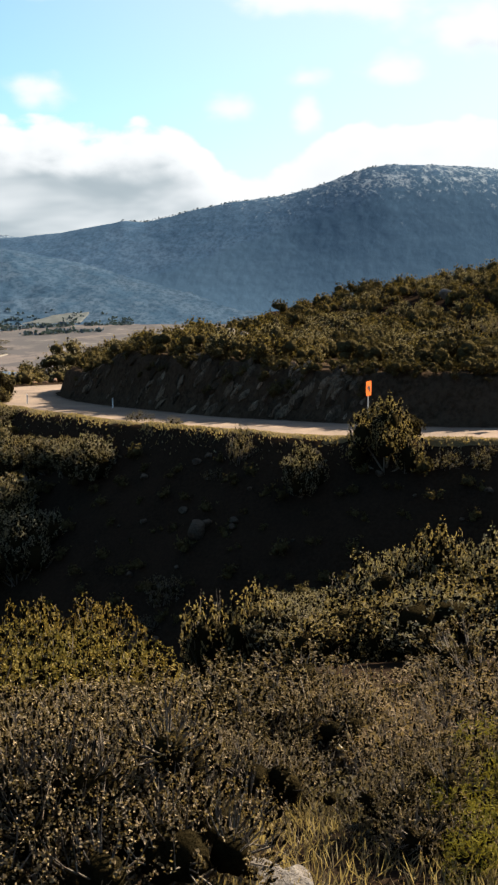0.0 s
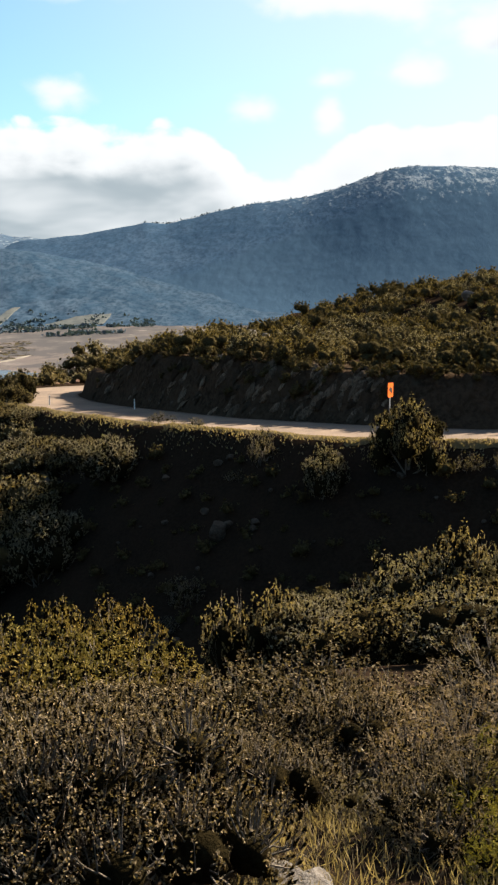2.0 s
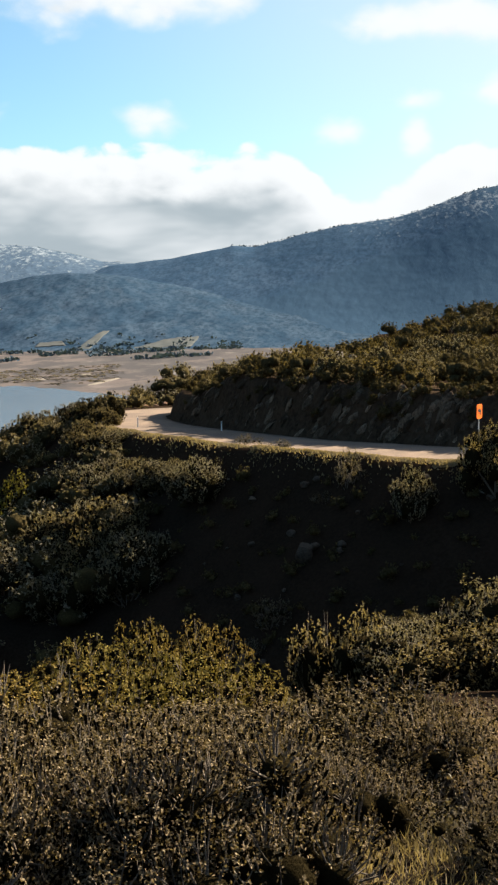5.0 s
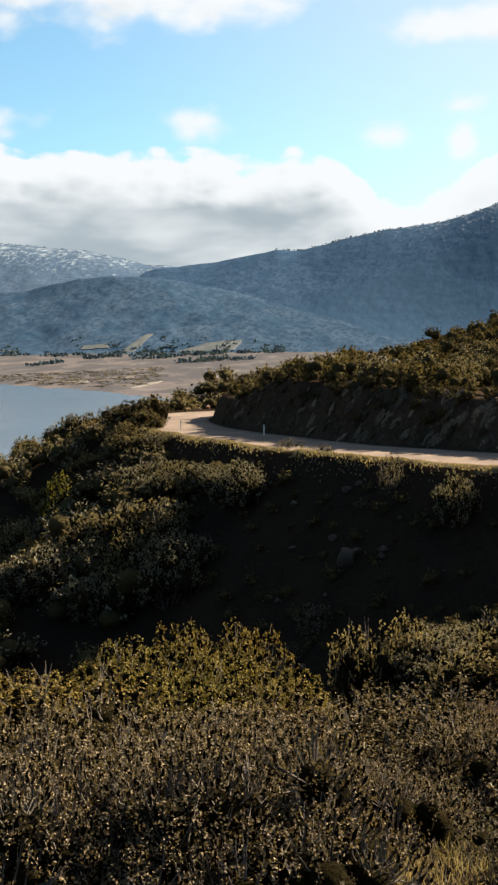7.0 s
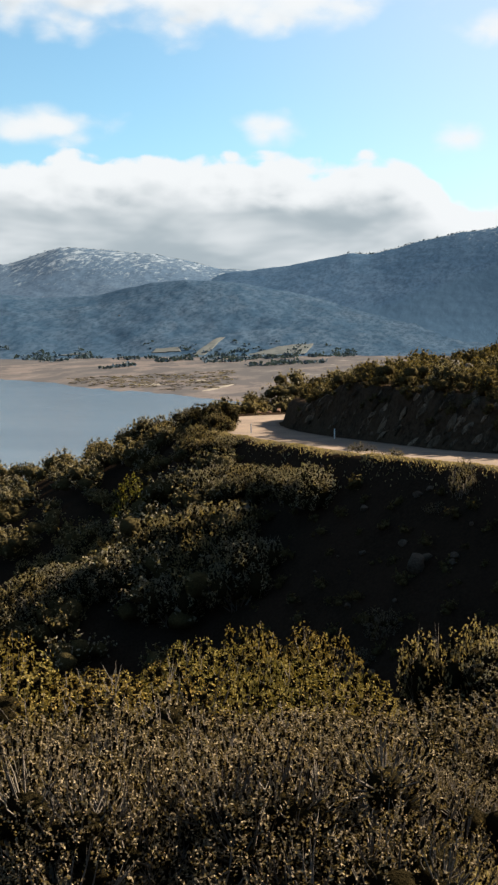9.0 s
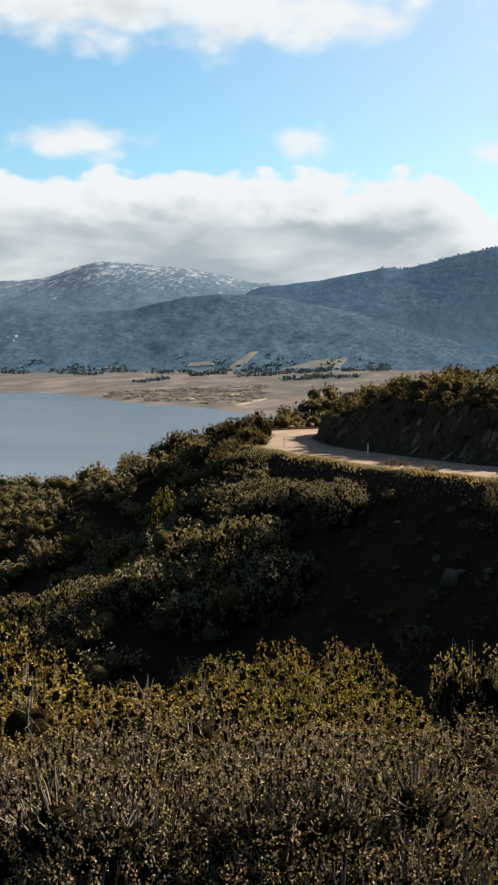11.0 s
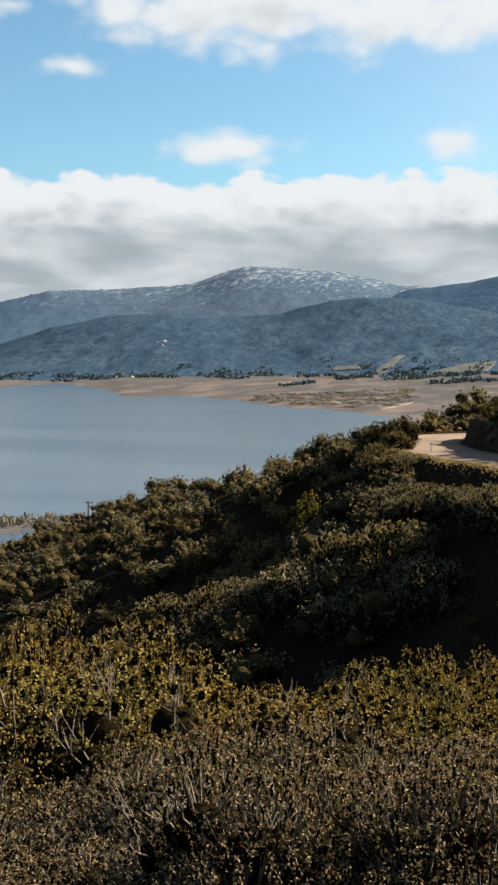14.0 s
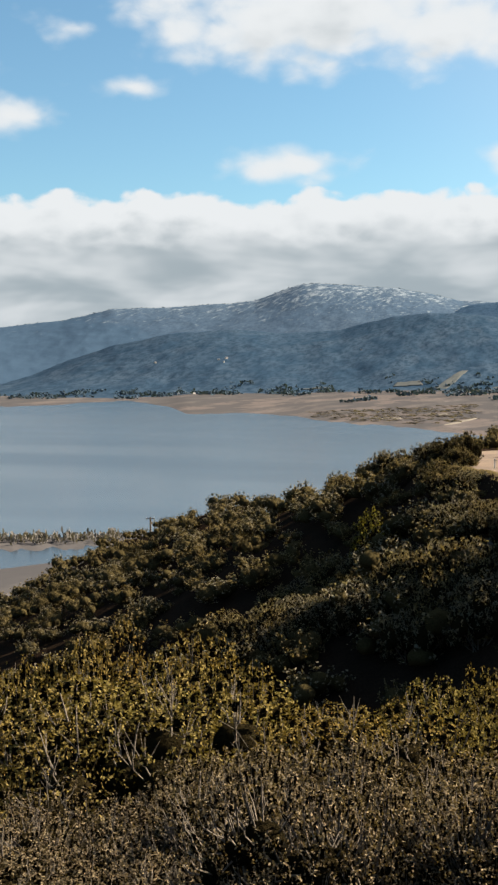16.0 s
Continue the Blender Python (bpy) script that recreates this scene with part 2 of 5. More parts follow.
def hazy_forest_material(name, low, high, dark, snow_from, snow_to, dense=None, mottle=0.75):
    """Wooded slopes far off, haze put into their colours: clumps of trees and bare brush, with thin snow lying on the
    heights.
    dense: height and rise towards +x of the line below which a darker even colour paints a shaded face, and that
    colour."""
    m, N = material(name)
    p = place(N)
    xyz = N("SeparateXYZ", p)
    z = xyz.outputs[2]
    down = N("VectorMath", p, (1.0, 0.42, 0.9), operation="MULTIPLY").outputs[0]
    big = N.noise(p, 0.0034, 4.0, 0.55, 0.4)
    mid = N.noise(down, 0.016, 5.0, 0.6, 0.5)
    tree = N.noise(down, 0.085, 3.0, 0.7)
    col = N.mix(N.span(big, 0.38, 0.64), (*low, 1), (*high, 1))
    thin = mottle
    # below the line the colour goes even and darker, painting a face in shade
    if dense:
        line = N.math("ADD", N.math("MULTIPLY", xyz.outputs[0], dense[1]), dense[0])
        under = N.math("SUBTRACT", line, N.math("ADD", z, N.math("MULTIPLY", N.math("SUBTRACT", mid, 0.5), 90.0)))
        face_shade = N.span(under, -12.0, 22.0)
        thin = N.math("MULTIPLY", N.span(face_shade, 0.0, 1.0, 1.0, 0.25), mottle)
        col = N.mix(N.math("MULTIPLY", face_shade, 0.85), col, (*dense[2], 1))
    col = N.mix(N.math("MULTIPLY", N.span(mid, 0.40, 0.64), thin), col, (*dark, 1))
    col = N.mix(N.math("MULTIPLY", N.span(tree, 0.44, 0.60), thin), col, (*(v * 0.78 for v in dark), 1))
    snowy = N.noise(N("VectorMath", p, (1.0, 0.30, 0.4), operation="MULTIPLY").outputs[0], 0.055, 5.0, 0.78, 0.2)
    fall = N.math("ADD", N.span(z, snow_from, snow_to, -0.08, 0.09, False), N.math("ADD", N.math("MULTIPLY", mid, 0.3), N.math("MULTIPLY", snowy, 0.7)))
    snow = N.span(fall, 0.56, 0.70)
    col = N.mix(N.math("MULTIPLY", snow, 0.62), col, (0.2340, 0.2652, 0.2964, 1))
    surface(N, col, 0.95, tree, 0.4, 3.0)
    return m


# the blue of distance haze is part of these slope colours
FOREST_MAIN = hazy_forest_material("hazed_forest_slopes", (0.034, 0.061, 0.099), (0.041, 0.068, 0.107), (0.025, 0.050, 0.087), 290, 500, (270.0, 0.37, (0.029, 0.054, 0.087)), 0.65)
FOREST_BACK = hazy_forest_material("snow_dusted_hazed_slopes", (0.048, 0.074, 0.112), (0.055, 0.081, 0.118), (0.038, 0.062, 0.098), 130, 350, (-180.0, -0.2, (0.034, 0.060, 0.097)), 0.55)
FOREST_FRONT = hazy_forest_material("wooded_hazed_foothills", (0.032, 0.053, 0.082), (0.040, 0.061, 0.089), (0.020, 0.040, 0.068), 900, 1200, None, 0.8)
# far oak leaves tinted with the blue of distance haze
WOOD_FAR = leafy("hazed_woodland_leaves", (0.030, 0.047, 0.069), (0.036, 0.054, 0.076), (0.046, 0.066, 0.088), 0.15)
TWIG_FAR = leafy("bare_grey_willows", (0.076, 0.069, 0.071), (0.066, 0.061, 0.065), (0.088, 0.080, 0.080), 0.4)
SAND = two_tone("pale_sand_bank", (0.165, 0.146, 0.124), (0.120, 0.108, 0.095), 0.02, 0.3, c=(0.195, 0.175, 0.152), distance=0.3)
# pasture colour greyed and blued by painted haze
MEADOW = two_tone("hazed_grey_pasture", (0.056, 0.064, 0.068), (0.068, 0.074, 0.075), 0.01, 0.08, c=(0.080, 0.083, 0.082), distance=0.3)


def water_material():
    m, N = material("still_grey_lake_water")
    p = place(N)
    long = N("VectorMath", p, (0.25, 1.0, 1.0), operation="MULTIPLY").outputs[0]
    wind = N.noise(long, 0.005, 3.0, 0.5, 0.3)
    ripple = N.noise(long, 0.9, 4.0, 0.6)
    b = N("BsdfPrincipled")
    N.put(b, "Base Color", N.mix(N.span(wind, 0.4, 0.62), (0.036, 0.048, 0.063, 1), (0.029, 0.040, 0.054, 1)))
    N.put(b, "Roughness", N.span(wind, 0.40, 0.65, 0.20, 0.27))
    N.put(b, "IOR", 1.33)
    n = N("Bump")
    for k, v in (("Strength", 0.2), ("Distance", 0.06), ("Height", ripple)):
        N.put(n, k, v)
    N.put(b, "Normal", n.outputs[0])
    N("OutputMaterial", b)
    return m


WATER = water_material()


def plain_paint(name, col, rough=0.5, metal=0.0):
    m, N = material(name)
    p = place(N)
    dirt = N.noise(p, 14.0, 4.0, 0.65)
    b = N("BsdfPrincipled")
    N.put(b, "Base Color", N.mix(N.span(dirt, 0.5, 0.75, 0.0, 0.35), (*col, 1), (*(v * 0.55 for v in col), 1)))
    N.put(b, "Roughness", rough)
    N.put(b, "Metallic", metal)
    N("OutputMaterial", b)
    return m


ORANGE = plain_paint("orange_reflective_sheeting", (0.90, 0.16, 0.02), 0.35)
BLACK = plain_paint("black_sheeting", (0.015, 0.015, 0.015), 0.5)
STEEL = plain_paint("galvanised_steel", (0.42, 0.42, 0.42), 0.45, 0.8)
POST_WHITE = plain_paint("white_plastic_post", (0.72, 0.70, 0.66), 0.5)
TIMBER = plain_paint("weathered_timber", (0.10, 0.08, 0.065), 0.9)
WALL_WHITE = plain_paint("pale_plaster", (0.30, 0.29, 0.28), 0.8)
ROOF_GREY = plain_paint("grey_roof", (0.22, 0.21, 0.21), 0.8)

# ---- the lie of the land ----
def lattice(ix, iy, seed):
    h = (ix.astype(np.int64) * 374761393 + iy.astype(np.int64) * 668265263 + seed * 1274126177) & 0xFFFFFFFF
    h = ((h ^ (h >> 13)) * 1274126177) & 0xFFFFFFFF
    return ((h ^ (h >> 16)) & 0xFFFF) / 65535.0


def smooth_noise(x, y, seed=0):
    """Value noise from 0 to 1 on arrays."""
    x, y = np.asarray(x, float), np.asarray(y, float)
    ix, iy = np.floor(x), np.floor(y)
    fx, fy = x - ix, y - iy
    fx, fy = fx * fx * (3 - 2 * fx), fy * fy * (3 - 2 * fy)
    a, b = lattice(ix, iy, seed), lattice(ix + 1, iy, seed)
    c, d = lattice(ix, iy + 1, seed), lattice(ix + 1, iy + 1, seed)
    return (a + (b - a) * fx) * (1 - fy) + (c + (d - c) * fx) * fy


def rough_noise(x, y, octaves=4, seed=0, gain=0.5):
    """Layered noise, about -1 to 1."""
    total, amp, norm = 0.0, 1.0, 0.0
    for k in range(octaves):
        total = total + amp * (smooth_noise(x * 2 ** k + 17.3 * k, y * 2 ** k - 9.1 * k, seed + k) * 2 - 1)
        norm += amp
        amp *= gain
    return total / norm


def polar(az, r, z):
    a = math.radians(az)
    return (math.sin(a) * r, math.cos(a) * r, z)


def finer(points, n=12):
    """A smooth line through (azimuth, distance, height under the eye) points."""
    p = np.array([polar(*q) for q in points])
    p = np.vstack([2 * p[0] - p[1], p, 2 * p[-1] - p[-2]])
    out = []
    for i in range(1, len(p) - 2):
        for k in range(n):
            t = k / n
            a, b, c, d = p[i - 1], p[i], p[i + 1], p[i + 2]
            out.append(0.5 * (2 * b + (c - a) * t + (2 * a - 5 * b + 4 * c - d) * t * t + (3 * b - a - 3 * c + d) * t ** 3))
    out.append(p[-2])
    return np.array(out)


ROAD_LINE = finer([(60, 84, -4.0), (40, 70, -5.6), (25, 61, -6.6), (12.7, 58.5, -7.05), (5, 60.5, -7.2), (0.3, 64.5, -7.4), (-3.5, 70, -7.7),
                   (-7, 80, -8.2), (-9.8, 91.5, -8.75), (-11.3, 101, -9.0), (-11.4, 110, -9.1), (-9.6, 118, -9.3), (-4, 132, -9.9), (6, 155, -10.5)])
CREST = finer([(-8.6, 98, -6.6), (-6, 97, -4.9), (-3.2, 96, -3.9), (1, 99, -4.2), (5.7, 105, -3.4), (8.5, 110, -1.8), (12.4, 117, 1.1), (20, 128, 4.1), (35, 145, 8.0), (60, 165, 12)], 6)
SPUR = finer([(-13.9, 109, -10.2), (-15.4, 111, -11.1), (-16.6, 115, -11.8), (-18.6, 122, -14.2), (-20.3, 128, -16.5), (-22.4, 135, -18.7), (-25, 150, -19.4),
              (-27.9, 160, -23.4), (-30, 168, -26.5), (-32.9, 180, -32.8), (-36.6, 195, -42), (-43, 225, -54), (-50, 270, -72)], 6)
RIB = finer([(-10.3, 76, -12.2), (-12, 72, -12.4), (-14, 69.5, -13.1), (-17.9, 67.5, -14.7), (-22.5, 67, -16.9), (-27, 67, -19.0), (-34, 72, -24), (-44, 84, -33)], 6)
KNOLL = finer([(-15, 126, -13.0), (-13, 129, -11.0), (-11, 132, -9.8), (-9.5, 136, -8.9), (-7.5, 140, -7.6), (-4, 148, -7.6), (2, 165, -9)], 6)


def nearest(line, x, y):
    """Distance to a line, height of the line there, side (positive right of its way) and index."""
    x, y = np.asarray(x, float), np.asarray(y, float)
    shape = x.shape
    q = np.stack([x.ravel(), y.ravel()], 1)
    best = np.full(len(q), 1e18)
    z, side, at = np.zeros(len(q)), np.ones(len(q)), np.zeros(len(q))
    for i in range(len(line) - 1):
        a, b = line[i, :2], line[i + 1, :2]
        d = b - a
        t = np.clip(((q - a) @ d) / (d @ d), 0, 1)
        off = q - (a + t[:, None] * d)
        m = (off ** 2).sum(1)
        k = m < best
        best[k], z[k], at[k] = m[k], (line[i, 2] + t * (line[i + 1, 2] - line[i, 2]))[k], (i + t)[k]
        side[k] = np.where(d[0] * off[:, 1] - d[1] * off[:, 0] > 0, -1, 1)[k]
    return np.sqrt(best).reshape(shape), z.reshape(shape), side.reshape(shape), at.reshape(shape)


def soft_max(a, b, k):
    h = np.clip(0.5 + 0.5 * (a - b) / k, 0, 1)
    return b + (a - b) * h + k * h * (1 - h)


def ease(v, lo, hi):
    t = np.clip((v - lo) / (hi - lo), 0, 1)
    return t * t * (3 - 2 * t)


def land(x, y):
    """Height of the ground over the eye (negative: below it), at arrays of places."""
    x, y = np.asarray(x, float), np.asarray(y, float)
    r = np.hypot(x, y)
    az = np.degrees(np.arctan2(x, y))
    # the slope on which the camera stands, falling ahead and to the left
    u = y * math.cos(math.radians(25)) - x * math.sin(math.radians(25))
    near = -1.65 - np.interp(u, [-400, -60, -10, 0, 7, 12, 20, 35, 50, 80, 150, 400], [-70, -14, -2, 0, 1.8, 3.7, 6.2, 9.7, 13.4, 22, 44, 120])
    near = near + 0.25 * rough_noise(x * 0.25, y * 0.25, 3, 5) * ease(r, 1, 8) + 0.7 * rough_noise(x * 0.07, y * 0.07, 2, 8) * ease(r, 12, 30)
    near = near - 4.5 * ease(-az, -2.0, 4.0) * ease(r, 15, 28) * (np.abs(az) < 60)
    # road bench, the fill below it and the cut above it
    d, rz, side, at = nearest(ROAD_LINE, x, y)
    s = d * side
    wob = rough_noise(x * 0.5, y * 0.5, 3, 21)
    wide = 4.9 + 0.5 * np.exp(-((at - 114) / 14.0) ** 2)
    fill = rz - np.maximum(0, -s - wide + 0.25 * wob) * 0.95 + 0.22 * np.exp(-((s + wide - 0.6) / 0.5) ** 2) * (1 + wob)
    fill = fill + 0.35 * rough_noise(x * 0.3, y * 0.3, 4, 12) * ease(-s, 5, 8)
    cd, cz, cs, ca = nearest(CREST, x, y)
    hill = cz - np.where(cd < 42, 0.0007 * cd * cd, 1.23 + 0.2 * (cd - 42)) - np.maximum(0, cd - 70) * 0.15
    hill = hill + 0.5 * rough_noise(x * 0.09, y * 0.09, 4, 31)
    # the ground right above the cut
    brow = rz + np.interp(at, [20, 40, 52, 60, 75, 95, 103, 112], [3.0, 3.1, 2.9, 2.7, 2.8, 2.9, 2.2, 1.2]) + 0.03 * (s - 5) + 0.3 * wob
    brow = brow + ease(s, 6.0, 13.0) * np.interp(at, [20, 48, 56, 66], [2.2, 2.0, 1.2, 0.0])
    hill = np.where(s < 30, np.maximum(hill, np.minimum(brow, cz - 0.2)), hill)
    steep = 2.3 + 0.5 * rough_noise(x * 0.16, y * 0.16, 2, 44)
    gully = 0.45 * rough_noise(x * 0.45, y * 0.45, 4, 40) * ease(s, 3.6, 5.5)
    # slanting ribs of rock with washed-out runnels between them
    gully = gully + (1.5 - 3.4 * np.abs(rough_noise(at * 0.55 - s * 0.42, s * 0.16, 3, 47, 0.55))) * ease(s, 3.5, 5.0)
    bank = rz + np.maximum(0, s - 3.5) * steep + gully
    floor = rz + np.clip(s - 3.5, 0, 8) * 0.12 - np.maximum(0, s - 18) * 0.5
    over = np.minimum(bank, np.maximum(hill, floor))
    bench = np.where(side > 0, over, fill)
    # the spur that runs down to the lake, and two ribs on its flank
    z = np.maximum(near, bench)
    for line, slope, power in ((SPUR, 0.52, 3.0), (RIB, 0.62, 2.5), (KNOLL, 0.4, 4.0)):
        sd, sz, ss, sa = nearest(line, x, y)
        ridge = sz - (np.sqrt(sd * sd + power * power) - power) * slope + 0.8 * rough_noise(x * 0.1, y * 0.1, 3, 60)
        z = np.where((d < wide + 0.6) & (side < 0), z, soft_max(z, np.where(side > 0, -200, ridge), 1.2))
    # down to the lake, its bed and the plain beyond
    far = np.interp(az, [-180, -70, -45, -36, -30, -28, -27, -22, -20.9, -17.4, -15.1, -12, 180], [3000, 3000, 2450, 2260, 2560, 2200, 1860, 1790, 1640, 1440, 1340, 1230, 1230])
    close = np.interp(az, [-180, -70, -45, -36, -33, -26, -20, -16, -12.5, -11, 180], [430, 430, 430, 450, 462, 500, 620, 880, 1130, 1230, 1230])
    far = far + 90 * rough_noise(az * 0.9, r * 0.003, 5, 71, 0.6)
    lake = np.maximum(np.minimum(0.0105 * (r - far), 22 + 0.01 * (r - far)), np.minimum(0.05 * (close - r), 14))
    lake = np.maximum(lake, np.where(az < -28, 0.9 - ((r - 512) / 30.0) ** 2 * 2 + 0.8 * rough_noise(az * 2.0, r * 0.03, 3, 77), -9))
    base = -EYE + np.maximum(lake, -3.0) + np.where(r > 900, 1.2, 0.4) * rough_noise(x * 0.01, y * 0.01, 3, 80) * ease(lake, 0.2, 2.0)
    return soft_max(z, base, 4.0)


def ground_at(x, y):
    return float(land(np.array([x]), np.array([y]))[0]) + EYE


# ---- mesh helpers ----
def mesh_from(name, verts, faces, mats, index=None, smooth=False):
    me = bpy.data.meshes.new(name)
    verts, faces = np.asarray(verts, np.float32), np.asarray(faces, np.int32)
    k = faces.shape[1]
    me.vertices.add(len(verts))
    me.vertices.foreach_set("co", verts.ravel())
    me.loops.add(faces.size)
    me.loops.foreach_set("vertex_index", faces.ravel())
    me.polygons.add(len(faces))
    me.polygons.foreach_set("loop_start", np.arange(0, faces.size, k, dtype=np.int32))
    me.polygons.foreach_set("loop_total", np.full(len(faces), k, np.int32))
    for m in mats:
        me.materials.append(m)
    if index is not None:
        me.polygons.foreach_set("material_index", np.asarray(index, np.int32))
    if smooth:
        me.polygons.foreach_set("use_smooth", np.ones(len(faces), bool))
    me.update(calc_edges=True)
    me.validate()
    return me


def part(name, bm, mat, parent, label="", smooth=False):
    """A bmesh as one mesh object under a thing or under a part."""
    me = bpy.data.meshes.new(name)
    bm.to_mesh(me)
    bm.free()
    me.materials.append(mat)
    if smooth:
        me.polygons.foreach_set("use_smooth", np.ones(len(me.polygons), bool))
    ob = new(name, me)
    ob.parent = parent
    return tagged(ob, label)


def thing(name, x, y, z, label, category, group="", turn=0.0):
    ob = new(name)
    ob.empty_display_size = 0.2
    ob.matrix_world = pose(x, y, z, 0, 0, turn)
    return tagged(ob, label, category, group)


def grid_faces(rows, cols, wrap=False):
    i, j = np.meshgrid(np.arange(rows - 1), np.arange(cols if wrap else cols - 1), indexing="ij")
    a, b = i * cols + j, i * cols + (j + 1) % cols
    return np.stack([a, b, b + cols, a + cols], -1).reshape(-1, 4)


# ---- ground, road, lake ----
def build_ground():
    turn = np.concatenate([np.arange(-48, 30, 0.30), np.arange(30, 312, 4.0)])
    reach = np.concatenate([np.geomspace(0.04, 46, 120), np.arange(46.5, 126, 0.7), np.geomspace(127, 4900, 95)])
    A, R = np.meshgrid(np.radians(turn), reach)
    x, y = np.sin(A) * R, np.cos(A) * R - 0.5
    z = land(x, y)
    rows, cols = x.shape
    v = np.stack([x, y, z + EYE], -1).reshape(-1, 3)
    f = grid_faces(rows, cols, True)[:, ::-1]
    mid = v[f].mean(1)
    d, rz, side, at = nearest(ROAD_LINE, mid[:, 0], mid[:, 1])
    rr = np.hypot(mid[:, 0], mid[:, 1])
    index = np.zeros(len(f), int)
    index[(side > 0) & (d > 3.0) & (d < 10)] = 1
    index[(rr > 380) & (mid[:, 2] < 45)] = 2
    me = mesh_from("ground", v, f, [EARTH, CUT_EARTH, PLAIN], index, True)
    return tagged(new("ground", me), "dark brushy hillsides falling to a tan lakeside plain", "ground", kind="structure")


build_ground()


def build_road():
    """A crowned, slightly uneven strip that widens into a dirt turnout at the bend."""
    n = len(ROAD_LINE)
    t = np.gradient(ROAD_LINE[:, :2], axis=0)
    t /= np.linalg.norm(t, axis=1)[:, None]
    right = np.stack([t[:, 1], -t[:, 0]], 1)
    across = np.linspace(-1, 1, 13)
    i = np.arange(n)
    bend = np.exp(-((i - 114) / 15.0) ** 2)
    v = []
    for k in range(n):
        for a in across:
            w = 3.25 if a > 0 else 3.45 + 0.5 * bend[k]
            p = ROAD_LINE[k, :2] + right[k] * a * w
            edge = 0.16 * rough_noise(np.array([k * 0.9]), np.array([a * 3.0]), 2, 3)[0]
            v.append((p[0] + right[k, 0] * edge, p[1] + right[k, 1] * edge, ROAD_LINE[k, 2] + EYE + 0.10 - 0.05 * a * a))
    v = np.array(v)
    top = grid_faces(n, 13)
    low = v.copy()
    low[:, 2] -= 0.5
    m = len(v)
    k = np.arange(n - 1)
    left = np.stack([k * 13, (k + 1) * 13, (k + 1) * 13 + m, k * 13 + m], 1)
    rgt = np.stack([k * 13 + 12, k * 13 + 12 + m, (k + 1) * 13 + 12 + m, (k + 1) * 13 + 12], 1)
    me = mesh_from("road", np.vstack([v, low]), np.vstack([top, left, rgt]), [ROAD], None, True)
    tagged(new("road", me), "pale worn mountain road bending round a cut bank", "road", kind="structure")


build_road()


def build_shoulder():
    """Dry turf on the outer edge of the road, with a ragged lower rim."""
    fine = np.arange(14, 119, 0.25)
    k = fine.astype(int)
    line = ROAD_LINE[k] + (ROAD_LINE[k + 1] - ROAD_LINE[k]) * (fine - k)[:, None]
    t = np.gradient(line[:, :2], axis=0)
    t /= np.linalg.norm(t, axis=1)[:, None]
    right = np.stack([t[:, 1], -t[:, 0]], 1)
    wide = 1.55 + 0.55 * rough_noise(fine * 0.8, fine * 0, 3, 90) + 0.4 * np.exp(-((fine - 114) / 14.0) ** 2)
    v = []
    for u in np.linspace(0, 1, 6):
        p = line[:, :2] - right * (3.3 + wide * u)[:, None]
        z = land(p[:, 0], p[:, 1]) + EYE + 0.16 * math.sin(math.pi * min(u + 0.2, 1)) + 0.03 * rough_noise(p[:, 0] * 3, p[:, 1] * 3, 2, 91)
        v.append(np.column_stack([p, z if u < 1 else z - 0.15]))
    v = np.stack(v, 1).reshape(-1, 3)
    me = mesh_from("road_shoulder", v, grid_faces(len(fine), 6), [DRY_TURF], None, True)
    tagged(new("road_shoulder", me), "golden dry turf shoulder along the road", "shoulder", kind="structure")


build_shoulder()


def build_lake():
    n = 96
    a = np.radians(np.linspace(-75, -8, n))
    r = np.geomspace(330, 3300, 30)
    A, R = np.meshgrid(a, r)
    v = np.stack([np.sin(A) * R, np.cos(A) * R, np.zeros_like(A)], -1).reshape(-1, 3)
    me = mesh_from("water", v, grid_faces(30, n)[:, ::-1], [WATER], None, True)
    tagged(new("water", me), "calm grey-blue lake with faint wind streaks", "lake", kind="structure")


build_lake()


